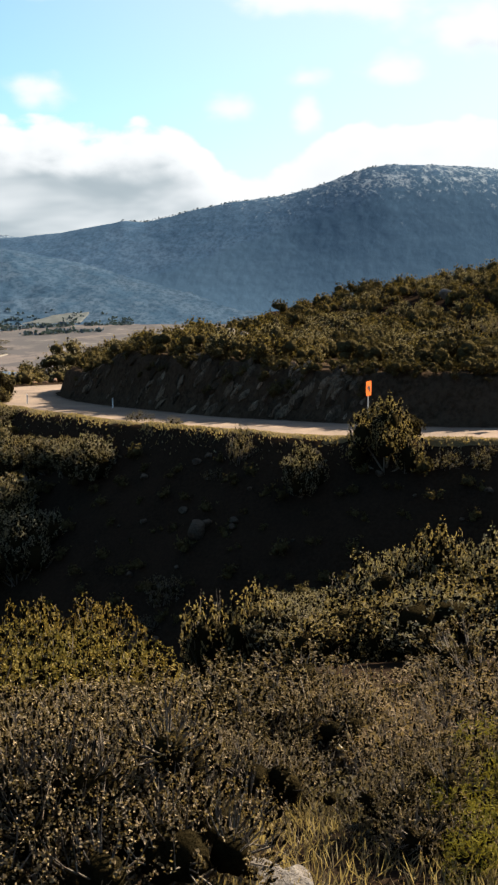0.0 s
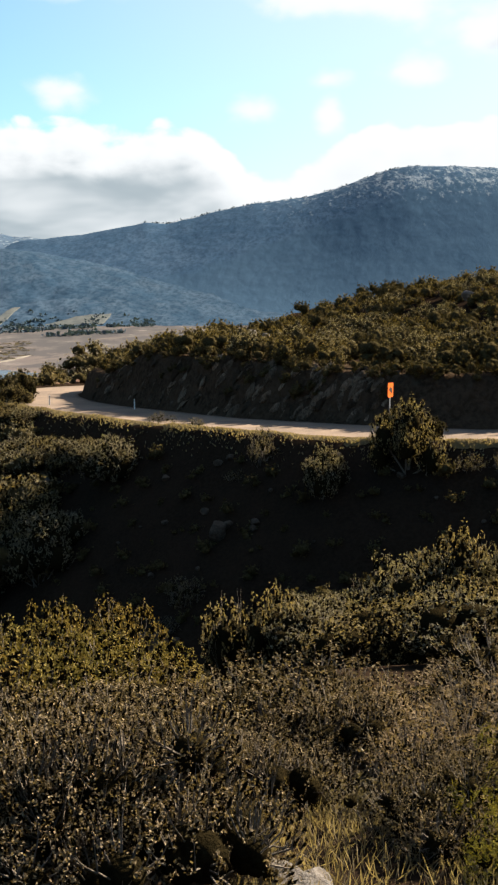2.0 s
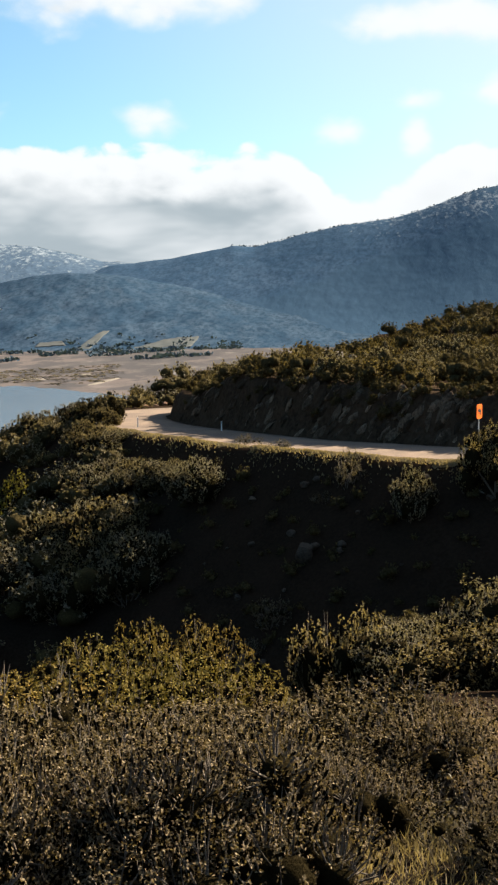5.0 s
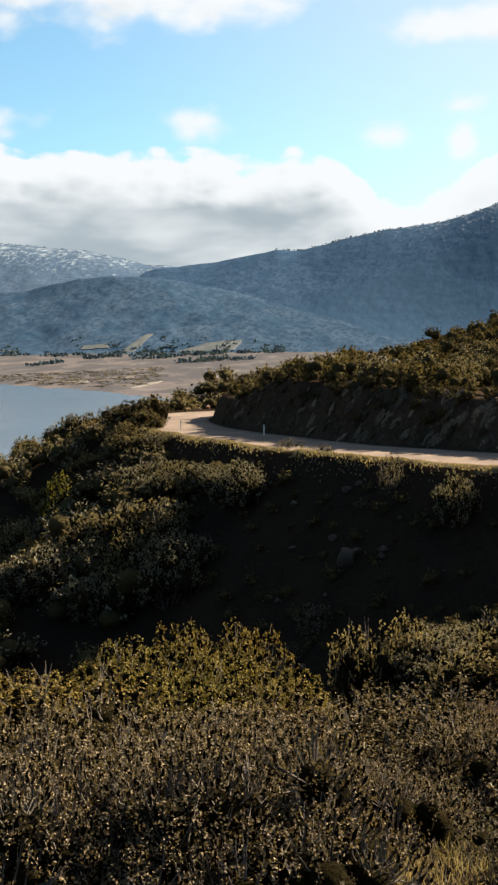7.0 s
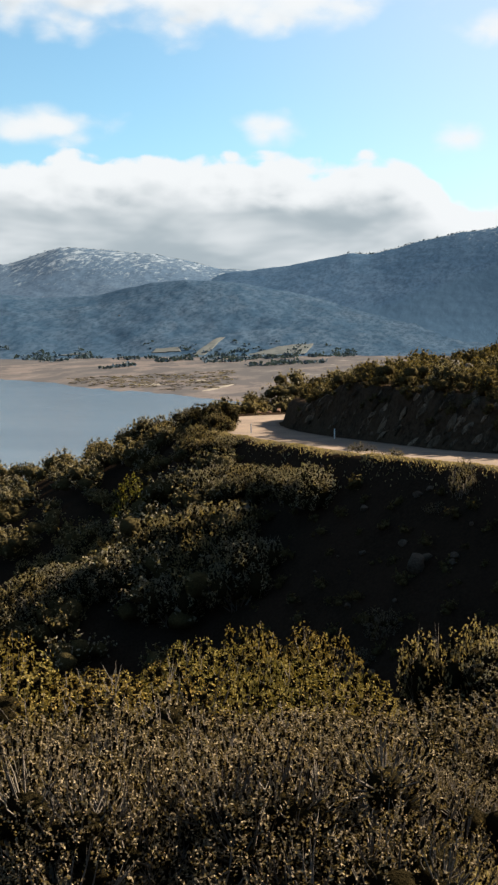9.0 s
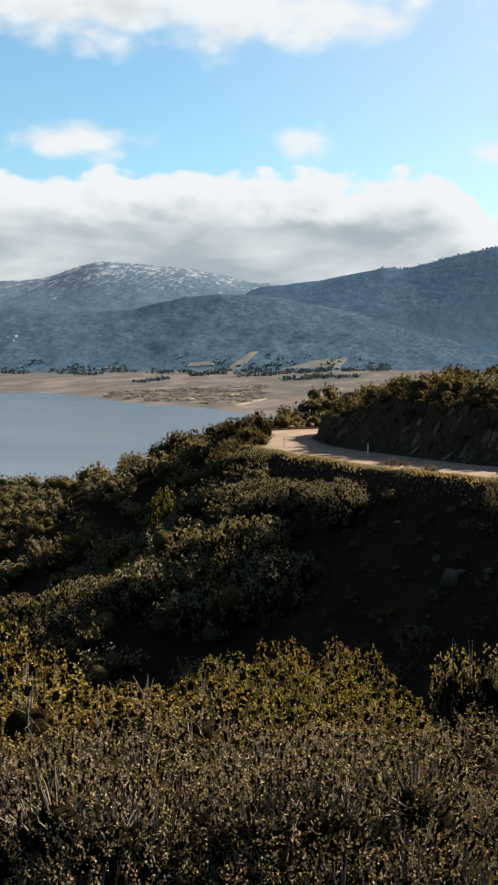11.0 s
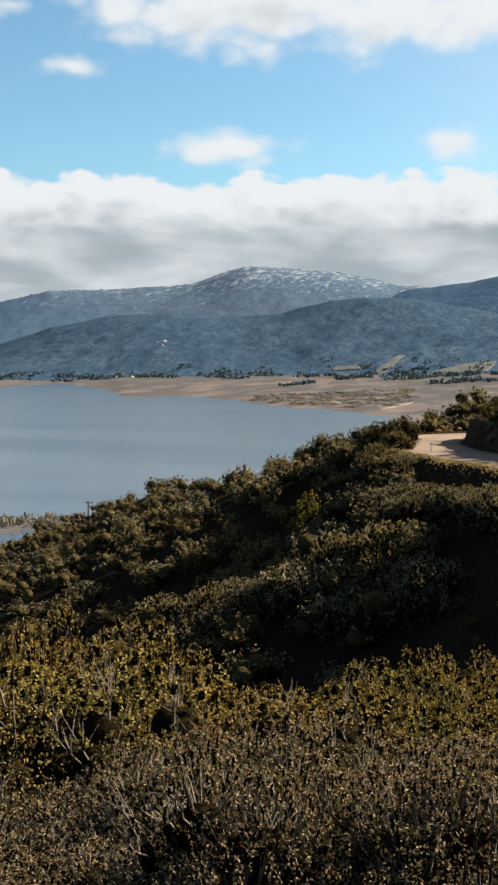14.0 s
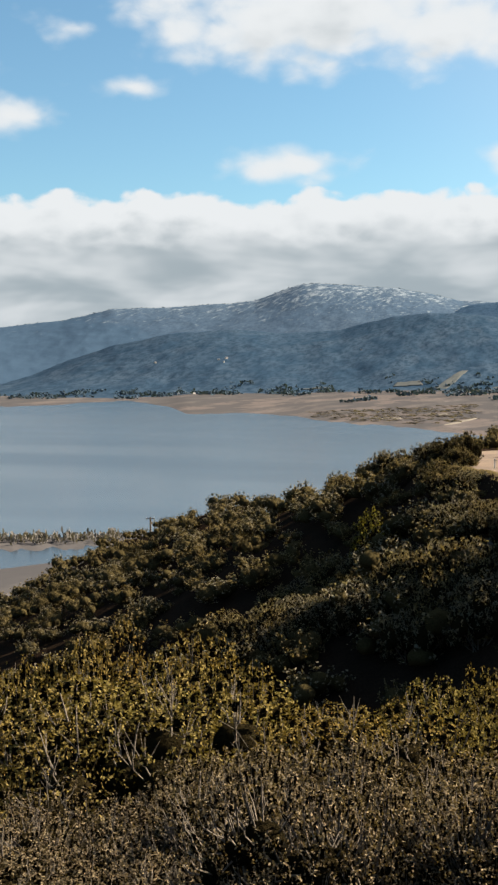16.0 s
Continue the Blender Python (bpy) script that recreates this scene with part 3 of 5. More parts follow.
# ---- mountains ----
def mountain(name, mat, label, skyline, foot, crest, az0, az1, rough, seed, step=0.13, rows=76):
    """A range with gullied flanks under a skyline of (azimuth, elevation) pairs."""
    a = np.arange(az0, az1, step)
    s = np.array(skyline)
    el = np.interp(a, s[:, 0], s[:, 1]) + 0.045 * rough_noise(a * 1.3, a * 0, 3, seed)
    t = np.concatenate([np.linspace(0, 1, rows) ** 0.9, [1.04, 1.1]])
    T, A = np.meshgrid(t, a, indexing="ij")
    top = EYE + crest * np.tan(np.radians(el))
    calm = np.convolve(np.pad(top, 30, mode="edge"), np.hanning(63)[1:-1] / np.hanning(63).sum(), "valid")
    low = land(np.sin(np.radians(a)) * foot, np.cos(np.radians(a)) * foot) + EYE - 6
    R = foot + (crest - foot) * T
    low = np.convolve(np.pad(low, 30, mode="edge"), np.hanning(63)[1:-1] / np.hanning(63).sum(), "valid")
    lon, lat = A * 55, R
    warp = 0.35 * rough_noise(A * 0.3, T * 1.6, 3, seed + 3)
    spur = 1 - 2 * np.abs(rough_noise(A * 0.34 + warp * 0.6 + T * 0.9, T * 0.5, 3, seed + 7, 0.55))
    small = 1 - 2 * np.abs(rough_noise(A * 0.8 + warp * 2 - T * 2.4, T * 4.0, 4, seed + 9, 0.6))
    wx, wy = np.sin(np.radians(A)) * R, np.cos(np.radians(A)) * R
    knoll = rough_noise(wx * 0.0052, wy * 0.0036, 4, seed + 5, 0.55)
    rib = 0.30 * spur + 1.5 * knoll + 0.06 * small - 0.2
    body = np.clip(T, 0, 1)
    form = 0.55 * body + 0.45 * ease(body, 0.05, 1.0)
    fade = np.sin(np.pi * np.clip(body, 0, 1)) ** 0.8
    Z = low + (calm - low) * form + (top - calm) * body ** 5 + rough * fade * rib * np.clip((top - low) / 220, 0.15, 1.3)
    Z += (1.6 * rough_noise(lon * 0.06, lat * 0.05, 3, seed + 11)) * ease(body, 0.02, 0.15) * (1 - 0.75 * ease(body, 0.9, 1.0))
    Z = np.where(T > 1, Z - (T - 1) * 900, Z)
    # nothing of the flank stands over the skyline
    Z = np.minimum(Z, EYE + R * np.tan(np.radians(el)) - (1 - body) * 6)
    v = np.stack([np.sin(np.radians(A)) * R, np.cos(np.radians(A)) * R, Z], -1).reshape(-1, 3)
    me = mesh_from(name, v, grid_faces(len(t), len(a)), [mat], None, True)
    tagged(new(name, me), label, "mountain", kind="structure")
    return a, t, v.reshape(len(t), len(a), 3)


MAIN = mountain("backdrop_mountain", FOREST_MAIN, "forested mountain coloured haze blue, thin snow on its summit",
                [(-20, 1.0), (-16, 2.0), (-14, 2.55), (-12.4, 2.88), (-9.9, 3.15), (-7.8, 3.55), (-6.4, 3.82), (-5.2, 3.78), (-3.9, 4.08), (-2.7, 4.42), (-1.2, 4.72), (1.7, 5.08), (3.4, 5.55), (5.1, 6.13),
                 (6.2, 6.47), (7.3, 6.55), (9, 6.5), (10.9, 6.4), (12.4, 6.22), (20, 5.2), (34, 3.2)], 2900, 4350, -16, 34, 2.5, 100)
BACK = mountain("backdrop_mountain", FOREST_BACK, "distant range coloured haze blue, with snow-dusted heights",
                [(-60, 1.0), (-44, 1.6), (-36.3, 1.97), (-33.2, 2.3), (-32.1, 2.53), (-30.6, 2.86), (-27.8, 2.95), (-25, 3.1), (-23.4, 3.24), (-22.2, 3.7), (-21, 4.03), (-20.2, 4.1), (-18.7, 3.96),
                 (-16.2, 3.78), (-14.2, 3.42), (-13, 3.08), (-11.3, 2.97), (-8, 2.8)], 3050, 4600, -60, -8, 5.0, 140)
FRONT = mountain("backdrop_mountain", FOREST_FRONT, "wooded foothills above the meadows, coloured haze blue",
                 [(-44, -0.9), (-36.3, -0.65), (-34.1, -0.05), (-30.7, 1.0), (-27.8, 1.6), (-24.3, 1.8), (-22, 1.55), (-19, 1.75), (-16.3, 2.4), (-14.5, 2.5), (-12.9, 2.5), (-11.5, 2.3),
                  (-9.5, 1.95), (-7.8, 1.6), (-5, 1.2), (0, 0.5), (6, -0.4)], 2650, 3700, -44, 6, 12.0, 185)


def slope_at(az, r):
    """Heights of the foothills, or of the plain in front of them, at arrays of bearings and distances."""
    a, t, v = FRONT
    az, r = np.asarray(az, float), np.asarray(r, float)
    x, y = np.sin(np.radians(az)) * r, np.cos(np.radians(az)) * r
    z = land(x, y) + EYE
    j = np.clip(np.searchsorted(a, az), 1, len(a) - 2)
    for i in range(len(az)):
        ring = np.hypot(v[:-2, j[i], 0], v[:-2, j[i], 1])
        if r[i] > ring[0]:
            z[i] = max(z[i], np.interp(r[i], ring, v[:-2, j[i], 2]))
    return np.column_stack([x, y, z])


def pastures():
    """Cleared fields on the toe of the foothills, draped over the slope."""
    for near, far in ((((-16.5, 2765), (-14.8, 2768)), ((-16.2, 2812), (-15.0, 2822))), (((-14.6, 2690), (-13.7, 2700)), ((-12.85, 2940), (-12.55, 2945))), (((-11.7, 2722), (-8.5, 2735)), ((-9.9, 2850), (-8.0, 2925))),
                      (((-21.2, 2760), (-19.5, 2765)), ((-20.9, 2785), (-19.7, 2790))), (((-13.3, 2650), (-11.6, 2640)), ((-13.0, 2690), (-12.2, 2695))), (((-18.2, 2700), (-17.0, 2690)), ((-18.0, 2725), (-17.1, 2722)))):
        n, m = 22, 12
        w, u = np.meshgrid(np.linspace(0, 1, m), np.linspace(0, 1, n), indexing="ij")
        az, r = ((near[0][c] * (1 - u) + near[1][c] * u) * (1 - w) + (far[0][c] * (1 - u) + far[1][c] * u) * w for c in (0, 1))
        rim = np.minimum(np.minimum(u, 1 - u), np.minimum(w, 1 - w)) < 0.02
        v = slope_at(az.ravel(), (r + 8 * smooth_noise(az * 9, r * 0.01, 31) * rim).ravel())
        v[:, 2] += np.where(rim, -2.0, 1.6).ravel()
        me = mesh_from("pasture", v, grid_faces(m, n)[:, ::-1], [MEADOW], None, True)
        tagged(new("pasture", me), "pale dry pasture between trees at the foot of hills", "field", kind="structure")


# ---- plants ----
def unit(v):
    return v / np.maximum(np.linalg.norm(v, axis=-1, keepdims=True), 1e-9)


def leaf_quads(rng, at, along, length, width, face=None):
    """One diamond leaf at each place, pointing roughly along its twig; face: the way its upper side looks."""
    n = len(at)
    axis = unit(along + rng.normal(0, 0.55, (n, 3)))
    if face is None:
        wide = unit(np.cross(axis, rng.normal(0, 1, (n, 3))))
    else:
        wide = unit(np.cross(unit(face + rng.normal(0, 0.5, (n, 3))), axis))
        axis = unit(axis - 0.75 * face * (axis * face).sum(1, keepdims=True))
    l = (length * rng.uniform(0.7, 1.3, (n, 1)))
    w = (width * rng.uniform(0.7, 1.3, (n, 1))) * 0.5
    v = np.stack([at, at + axis * l * 0.45 + wide * w, at + axis * l, at + axis * l * 0.45 - wide * w], 1).reshape(-1, 3)
    return v, np.arange(4 * n).reshape(-1, 4)


def stems(a, b, ra, rb):
    """Three-sided tapered stems from a to b."""
    n = len(a)
    d = unit(b - a)
    side = unit(np.cross(d, np.array([0.31, 0.77, 0.55])))
    other = np.cross(d, side)
    ring = []
    for k in range(3):
        c, s = math.cos(k * 2.0944), math.sin(k * 2.0944)
        ring.append(side * c + other * s)
    lo = [a + q * ra for q in ring]
    hi = [b + q * rb for q in ring]
    v = np.stack(lo + hi, 1).reshape(-1, 3)
    i = np.arange(n)[:, None] * 6
    f = np.concatenate([i + np.array([[k, (k + 1) % 3, 3 + (k + 1) % 3, 3 + k]]) for k in range(3)])
    return v, f


def lump_ball(cuts):
    """A coarse ball of quads."""
    bm = bmesh.new()
    bmesh.ops.create_cube(bm, size=1.2)
    bmesh.ops.subdivide_edges(bm, edges=bm.edges[:], cuts=cuts, use_grid_fill=True)
    v = unit(np.array([q.co[:] for q in bm.verts]))
    f = np.array([[q.index for q in p.verts] for p in bm.faces])
    bm.free()
    return v, f


LUMP_V, LUMP_F = lump_ball(2)
CLUMP_V, CLUMP_F = lump_ball(1)
BUD_V = np.array([(1, 1, 0), (-1, 1, 0), (-1, -1, 0), (1, -1, 0), (1, 0, 1), (-1, 0, 1), (-1, 0, -1), (1, 0, -1), (0, 1, 1), (0, -1, 1), (0, -1, -1), (0, 1, -1)]) * 0.72
BUD_F = np.arange(12).reshape(3, 4)


def shrub_form(seed, high, wide, tufts, leaves, length, width, tuft=0.11, stretch=1.0, upright=0.9, lumps=7, bare=0.0, core=0.72, coarse=False, twiggy=0.25, gap=1.5, dense=0.46):
    """Leaf, stem and core arrays of one shrub: lumpy masses, each set with separate tufts of leaves over a dark heart."""
    rng = np.random.default_rng(seed)
    # lumps: the masses that make the uneven outline, some of them low at the skirt
    ang = rng.uniform(0, 6.2832, lumps) + np.arange(lumps) * 2.4
    out = wide * np.sqrt(rng.uniform(0.0, 0.60, lumps))
    skirt = np.arange(lumps) % 3 == 2
    out[skirt] = wide * rng.uniform(0.45, 0.75, skirt.sum())
    lift = np.where(skirt, rng.uniform(0.16, 0.36, lumps), rng.uniform(0.40, 0.74, lumps) * (1 - 0.35 * (out / wide) ** 2))
    centre = np.stack([np.cos(ang) * out, np.sin(ang) * out, high * lift], 1)
    size = wide * rng.uniform(0.25, 0.43, lumps)
    squash = np.array([1, 1, min(1.15, 0.55 * high / wide + 0.3)])
    # tufts on the outside of the masses, with gaps between them
    n = tufts * 10
    which = rng.integers(0, lumps, n)
    way = unit(rng.normal(0, 1, (n, 3)) + np.array([0, 0, 0.3]))
    tip = centre[which] + way * size[which, None] * rng.uniform(0.88, 1.10, (n, 1)) * squash
    deep = np.linalg.norm((tip[:, None, :] - centre[None]) / squash, axis=2) / size[None]
    deep[np.arange(n), which] = 9
    good = np.where((deep.min(1) > 0.9) & (tip[:, 2] > high * 0.07))[0]
    taken = np.zeros((0, 3))
    kept = []
    for i in good:
        if len(kept) >= tufts:
            break
        if len(kept) and ((taken - tip[i]) ** 2).sum(1).min() < (gap * tuft) ** 2:
            continue
        kept.append(i)
        taken = tip[kept]
    which, way, tip = which[kept], way[kept], tip[kept]
    tufts = len(kept)
    lean = unit(way * 0.75 + np.array([0, 0, upright]) + rng.normal(0, 0.22, (tufts, 3)))
    big = tuft * rng.uniform(0.65, 1.35, (tufts, 1))
    foot = tip - lean * np.maximum(big * stretch, size[which, None] * 0.35)
    foot[:, 2] = np.maximum(foot[:, 2], 0.02)
    # leaves fill each tuft, pointing out of it
    ball = unit(rng.normal(0, 1, (tufts, leaves, 3))) * rng.uniform(0.05, 1, (tufts, leaves, 1)) ** 0.36
    axial = (ball * lean[:, None, :]).sum(2, keepdims=True)
    side = (ball - axial * lean[:, None, :]) / math.sqrt(stretch)
    # tufts taper to their tips
    side = side * np.clip(1.15 - 0.45 * (axial + 1) * min(stretch - 0.5, 1.0), 0.25, 1.2)
    at = tip[:, None, :] + big[:, None, :] * (side + axial * stretch * lean[:, None, :])
    keep = rng.uniform(0, 1, tufts) >= bare
    along = unit(ball + lean[:, None, :] * 0.7)
    lv, lf = leaf_quads(rng, at[keep].reshape(-1, 3), along[keep].reshape(-1, 3), length, width, unit(ball * 0.9 + way[:, None, :] * 0.7)[keep].reshape(-1, 3))
    # added dark planes inside each tuft, painted as the shade between its leaves
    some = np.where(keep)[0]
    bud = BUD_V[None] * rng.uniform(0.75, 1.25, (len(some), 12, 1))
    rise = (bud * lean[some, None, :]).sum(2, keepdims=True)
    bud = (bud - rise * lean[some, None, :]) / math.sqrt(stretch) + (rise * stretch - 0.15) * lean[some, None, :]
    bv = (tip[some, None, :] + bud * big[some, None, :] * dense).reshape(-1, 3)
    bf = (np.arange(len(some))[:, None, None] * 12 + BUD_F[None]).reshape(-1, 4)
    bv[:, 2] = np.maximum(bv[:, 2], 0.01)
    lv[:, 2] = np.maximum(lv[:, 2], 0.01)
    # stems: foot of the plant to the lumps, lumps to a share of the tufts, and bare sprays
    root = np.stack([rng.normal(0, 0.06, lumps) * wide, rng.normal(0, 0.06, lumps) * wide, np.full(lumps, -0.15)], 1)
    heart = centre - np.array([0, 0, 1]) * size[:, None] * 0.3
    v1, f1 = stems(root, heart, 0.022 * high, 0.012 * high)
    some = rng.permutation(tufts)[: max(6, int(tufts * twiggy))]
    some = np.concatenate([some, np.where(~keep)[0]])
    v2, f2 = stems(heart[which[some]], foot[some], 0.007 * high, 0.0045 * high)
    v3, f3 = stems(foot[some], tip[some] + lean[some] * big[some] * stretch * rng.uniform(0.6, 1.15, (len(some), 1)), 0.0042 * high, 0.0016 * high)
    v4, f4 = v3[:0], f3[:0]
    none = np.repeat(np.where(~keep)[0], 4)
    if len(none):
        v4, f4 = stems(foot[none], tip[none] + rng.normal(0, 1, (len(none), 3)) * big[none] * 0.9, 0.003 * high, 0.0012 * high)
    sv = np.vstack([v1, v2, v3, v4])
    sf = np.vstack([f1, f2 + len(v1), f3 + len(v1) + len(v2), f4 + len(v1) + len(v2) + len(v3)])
    # added dark lumps inside each mass: they keep light out and paint its inner shade
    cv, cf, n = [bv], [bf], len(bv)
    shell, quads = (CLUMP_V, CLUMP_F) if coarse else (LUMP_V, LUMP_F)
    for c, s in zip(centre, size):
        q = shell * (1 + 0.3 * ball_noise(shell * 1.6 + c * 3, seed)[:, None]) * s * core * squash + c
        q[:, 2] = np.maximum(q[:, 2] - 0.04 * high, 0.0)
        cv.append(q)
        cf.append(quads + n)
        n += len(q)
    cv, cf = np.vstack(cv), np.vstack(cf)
    # the crown ends at the height asked for
    fit = np.array([1, 1, high / np.percentile(lv[:, 2], 99.6)])
    return lv * fit, lf, sv * fit, sf, cv * fit, cf


def ball_noise(p, seed):
    return rough_noise(p[:, 0] * 1.7 + p[:, 2] * 1.1, p[:, 1] * 1.7 - p[:, 2] * 0.8, 3, seed)


def crown_eye(az, r, height):
    a = math.radians(az)
    return math.sin(a) * r, math.cos(a) * r


# the kinds of shrub that grow near the camera: foliage and stems are built once and shared
def shrub_kind(leaf, seeds, **form):
    kinds = []
    for seed in seeds:
        lv, lf, sv, sf, cv, cf = shrub_form(seed, **form)
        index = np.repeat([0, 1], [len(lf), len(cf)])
        kinds.append((mesh_from("foliage", np.vstack([lv, cv]), np.vstack([lf, cf + len(lv)]), [leaf, CORE_SHADE], index), mesh_from("trunk", sv, sf, [BARK])))
    return kinds


NEAR_GREY = shrub_kind(LEAF_GREY, (1, 2, 3), high=1.4, wide=1.05, tufts=440, leaves=21, length=0.027, width=0.016, tuft=0.046, stretch=2.3, upright=1.0, lumps=18, bare=0.08, core=0.42, gap=1.2)
NEAR_FINE = shrub_kind(LEAF_GREY, (51, 52, 53), high=1.4, wide=1.05, tufts=800, leaves=14, length=0.022, width=0.014, tuft=0.036, stretch=2.2, upright=0.9, lumps=20, bare=0.08, core=0.4, gap=1.05)
NEAR_TWIGGY = shrub_kind(LEAF_GREY, (41, 42), high=1.4, wide=1.05, tufts=300, leaves=16, length=0.028, width=0.016, tuft=0.048, stretch=2.8, upright=1.3, lumps=14, bare=0.30, core=0.36, gap=1.3, dense=0.5)
HALF_GREY = shrub_kind(LEAF_GREY, (31, 32, 36), high=1.4, wide=1.05, tufts=320, leaves=21, length=0.032, width=0.019, tuft=0.060, stretch=2.1, upright=1.0, lumps=16, bare=0.05, core=0.55, gap=1.2)
HALF_OLIVE = shrub_kind(LEAF_OLIVE, (33, 34, 35), high=1.5, wide=1.15, tufts=330, leaves=30, length=0.030, width=0.019, tuft=0.085, stretch=1.2, upright=0.9, lumps=16, bare=0.10, core=0.46, gap=1.25)
SLOPE_GREY = shrub_kind(LEAF_GREY, (21, 22), high=1.4, wide=1.05, tufts=170, leaves=22, length=0.044, width=0.027, tuft=0.080, stretch=1.7, upright=0.9, lumps=13, bare=0.05, core=0.70, coarse=True, gap=1.4)
SLOPE_OLIVE = shrub_kind(LEAF_OLIVE, (23, 24, 25), high=1.5, wide=1.15, tufts=200, leaves=28, length=0.037, width=0.024, tuft=0.105, stretch=1.1, upright=0.9, lumps=13, bare=0.09, core=0.5, coarse=True, gap=1.35)
NEAR_YELLOW = shrub_kind(LEAF_YELLOW, (7,), high=0.8, wide=0.6, tufts=150, leaves=24, length=0.045, width=0.012, tuft=0.05, stretch=2.4, upright=1.6, lumps=8, bare=0.04, core=0.45, gap=1.1, dense=0.3)
NEAR_RUST = shrub_kind(LEAF_RUST, (8, 9), high=0.9, wide=0.65, tufts=170, leaves=16, length=0.040, width=0.012, tuft=0.045, stretch=3.0, upright=2.0, lumps=9, bare=0.25, core=0.4, gap=1.1, dense=0.3)
MID_DARK = shrub_kind(LEAF_DARK, (10, 11, 12), high=2.2, wide=1.6, tufts=150, leaves=16, length=0.085, width=0.052, tuft=0.16, upright=0.8, lumps=12, bare=0.02, core=0.72, coarse=True, gap=1.35)
MID_GREY = shrub_kind(LEAF_SAGE, (13, 14, 15), high=1.8, wide=1.4, tufts=160, leaves=22, length=0.066, width=0.04, tuft=0.135, stretch=1.4, upright=1.1, lumps=11, bare=0.04, core=0.72, coarse=True, gap=1.35)
MID_OLIVE = shrub_kind(LEAF_BROWN, (16, 17, 26), high=1.9, wide=1.5, tufts=160, leaves=22, length=0.068, width=0.042, tuft=0.145, stretch=1.4, upright=1.0, lumps=11, bare=0.04, core=0.72, coarse=True, gap=1.35)
MID_PALE = shrub_kind(LEAF_PALE, (18, 19), high=1.3, wide=1.0, tufts=90, leaves=12, length=0.085, width=0.036, tuft=0.11, stretch=2.0, upright=1.3, lumps=8, bare=0.3, core=0.3, dense=0.3)
MID_YELLOW = shrub_kind(LEAF_YELLOW, (20,), high=1.9, wide=1.5, tufts=130, leaves=14, length=0.10, width=0.06, tuft=0.16, stretch=1.2, upright=1.0, lumps=10, bare=0.02, core=0.7, coarse=True)


def shrub(kinds, pick, x, y, z, size, tall, turn, label, group):
    foliage, wood = kinds[pick % len(kinds)]
    ob = thing("shrub", x, y, z, label, "shrub", group, turn)
    ob.scale = (size, size, tall)
    for name, me in (("foliage", foliage), ("trunk", wood)):
        new(name, me).parent = ob
    return ob


SAYS = {
    "grey": "grey-green small-leaved chaparral shrub on a dry slope",
    "twiggy": "half-bare grey chaparral shrub of upright pale twigs",
    "olive": "olive yellow-green chaparral shrub with dense upright twigs",
    "yellow": "low bright yellow-green broom shrub among dry grass",
    "rust": "low rust-brown dry buckwheat shrub with bare stems",
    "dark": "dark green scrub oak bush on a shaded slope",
    "mid_grey": "dull grey-green chaparral bush above a ravine",
    "mid_olive": "sunlit olive-brown chaparral bush above a ravine",
    "yellow_bush": "bright yellow-green bush standing out on a dark slope",
    "pale": "pale straw-coloured half-bare shrub on a bank",
}

# outline of the shrub tops in front: azimuth and how far under the horizon they end
FRONT_EDGE = np.array([(-60, -14), (-36.7, -14.1), (-31, -14.0), (-27, -14.3), (-23, -15.4), (-20.4, -15.5), (-18, -16.2), (-16.3, -17.0), (-14.5, -16.5),
                       (-12, -15.9), (-10, -15.2), (-8.2, -15.3), (-7.0, -17.3), (-5.8, -20.0), (-4, -19.6), (-1.8, -19.4), (0.3, -18.2), (3, -19.4), (6, -20.3), (8, -20.2), (10.7, -19.0), (13, -18.0), (30, -16)])


def scatter(rng, az, reach, count, gap):
    """Places at least gap apart in a sector of azimuth and distance."""
    spots = []
    tries = 0
    while len(spots) < count and tries < count * 60:
        tries += 1
        a = math.radians(rng.uniform(*az))
        r = math.sqrt(rng.uniform(reach[0] ** 2, reach[1] ** 2))
        x, y = math.sin(a) * r, math.cos(a) * r
        g = gap if np.isscalar(gap) else np.interp(r, reach, gap)
        if all((x - u) ** 2 + (y - w) ** 2 > g * g for u, w in spots):
            spots.append((x, y))
    return spots


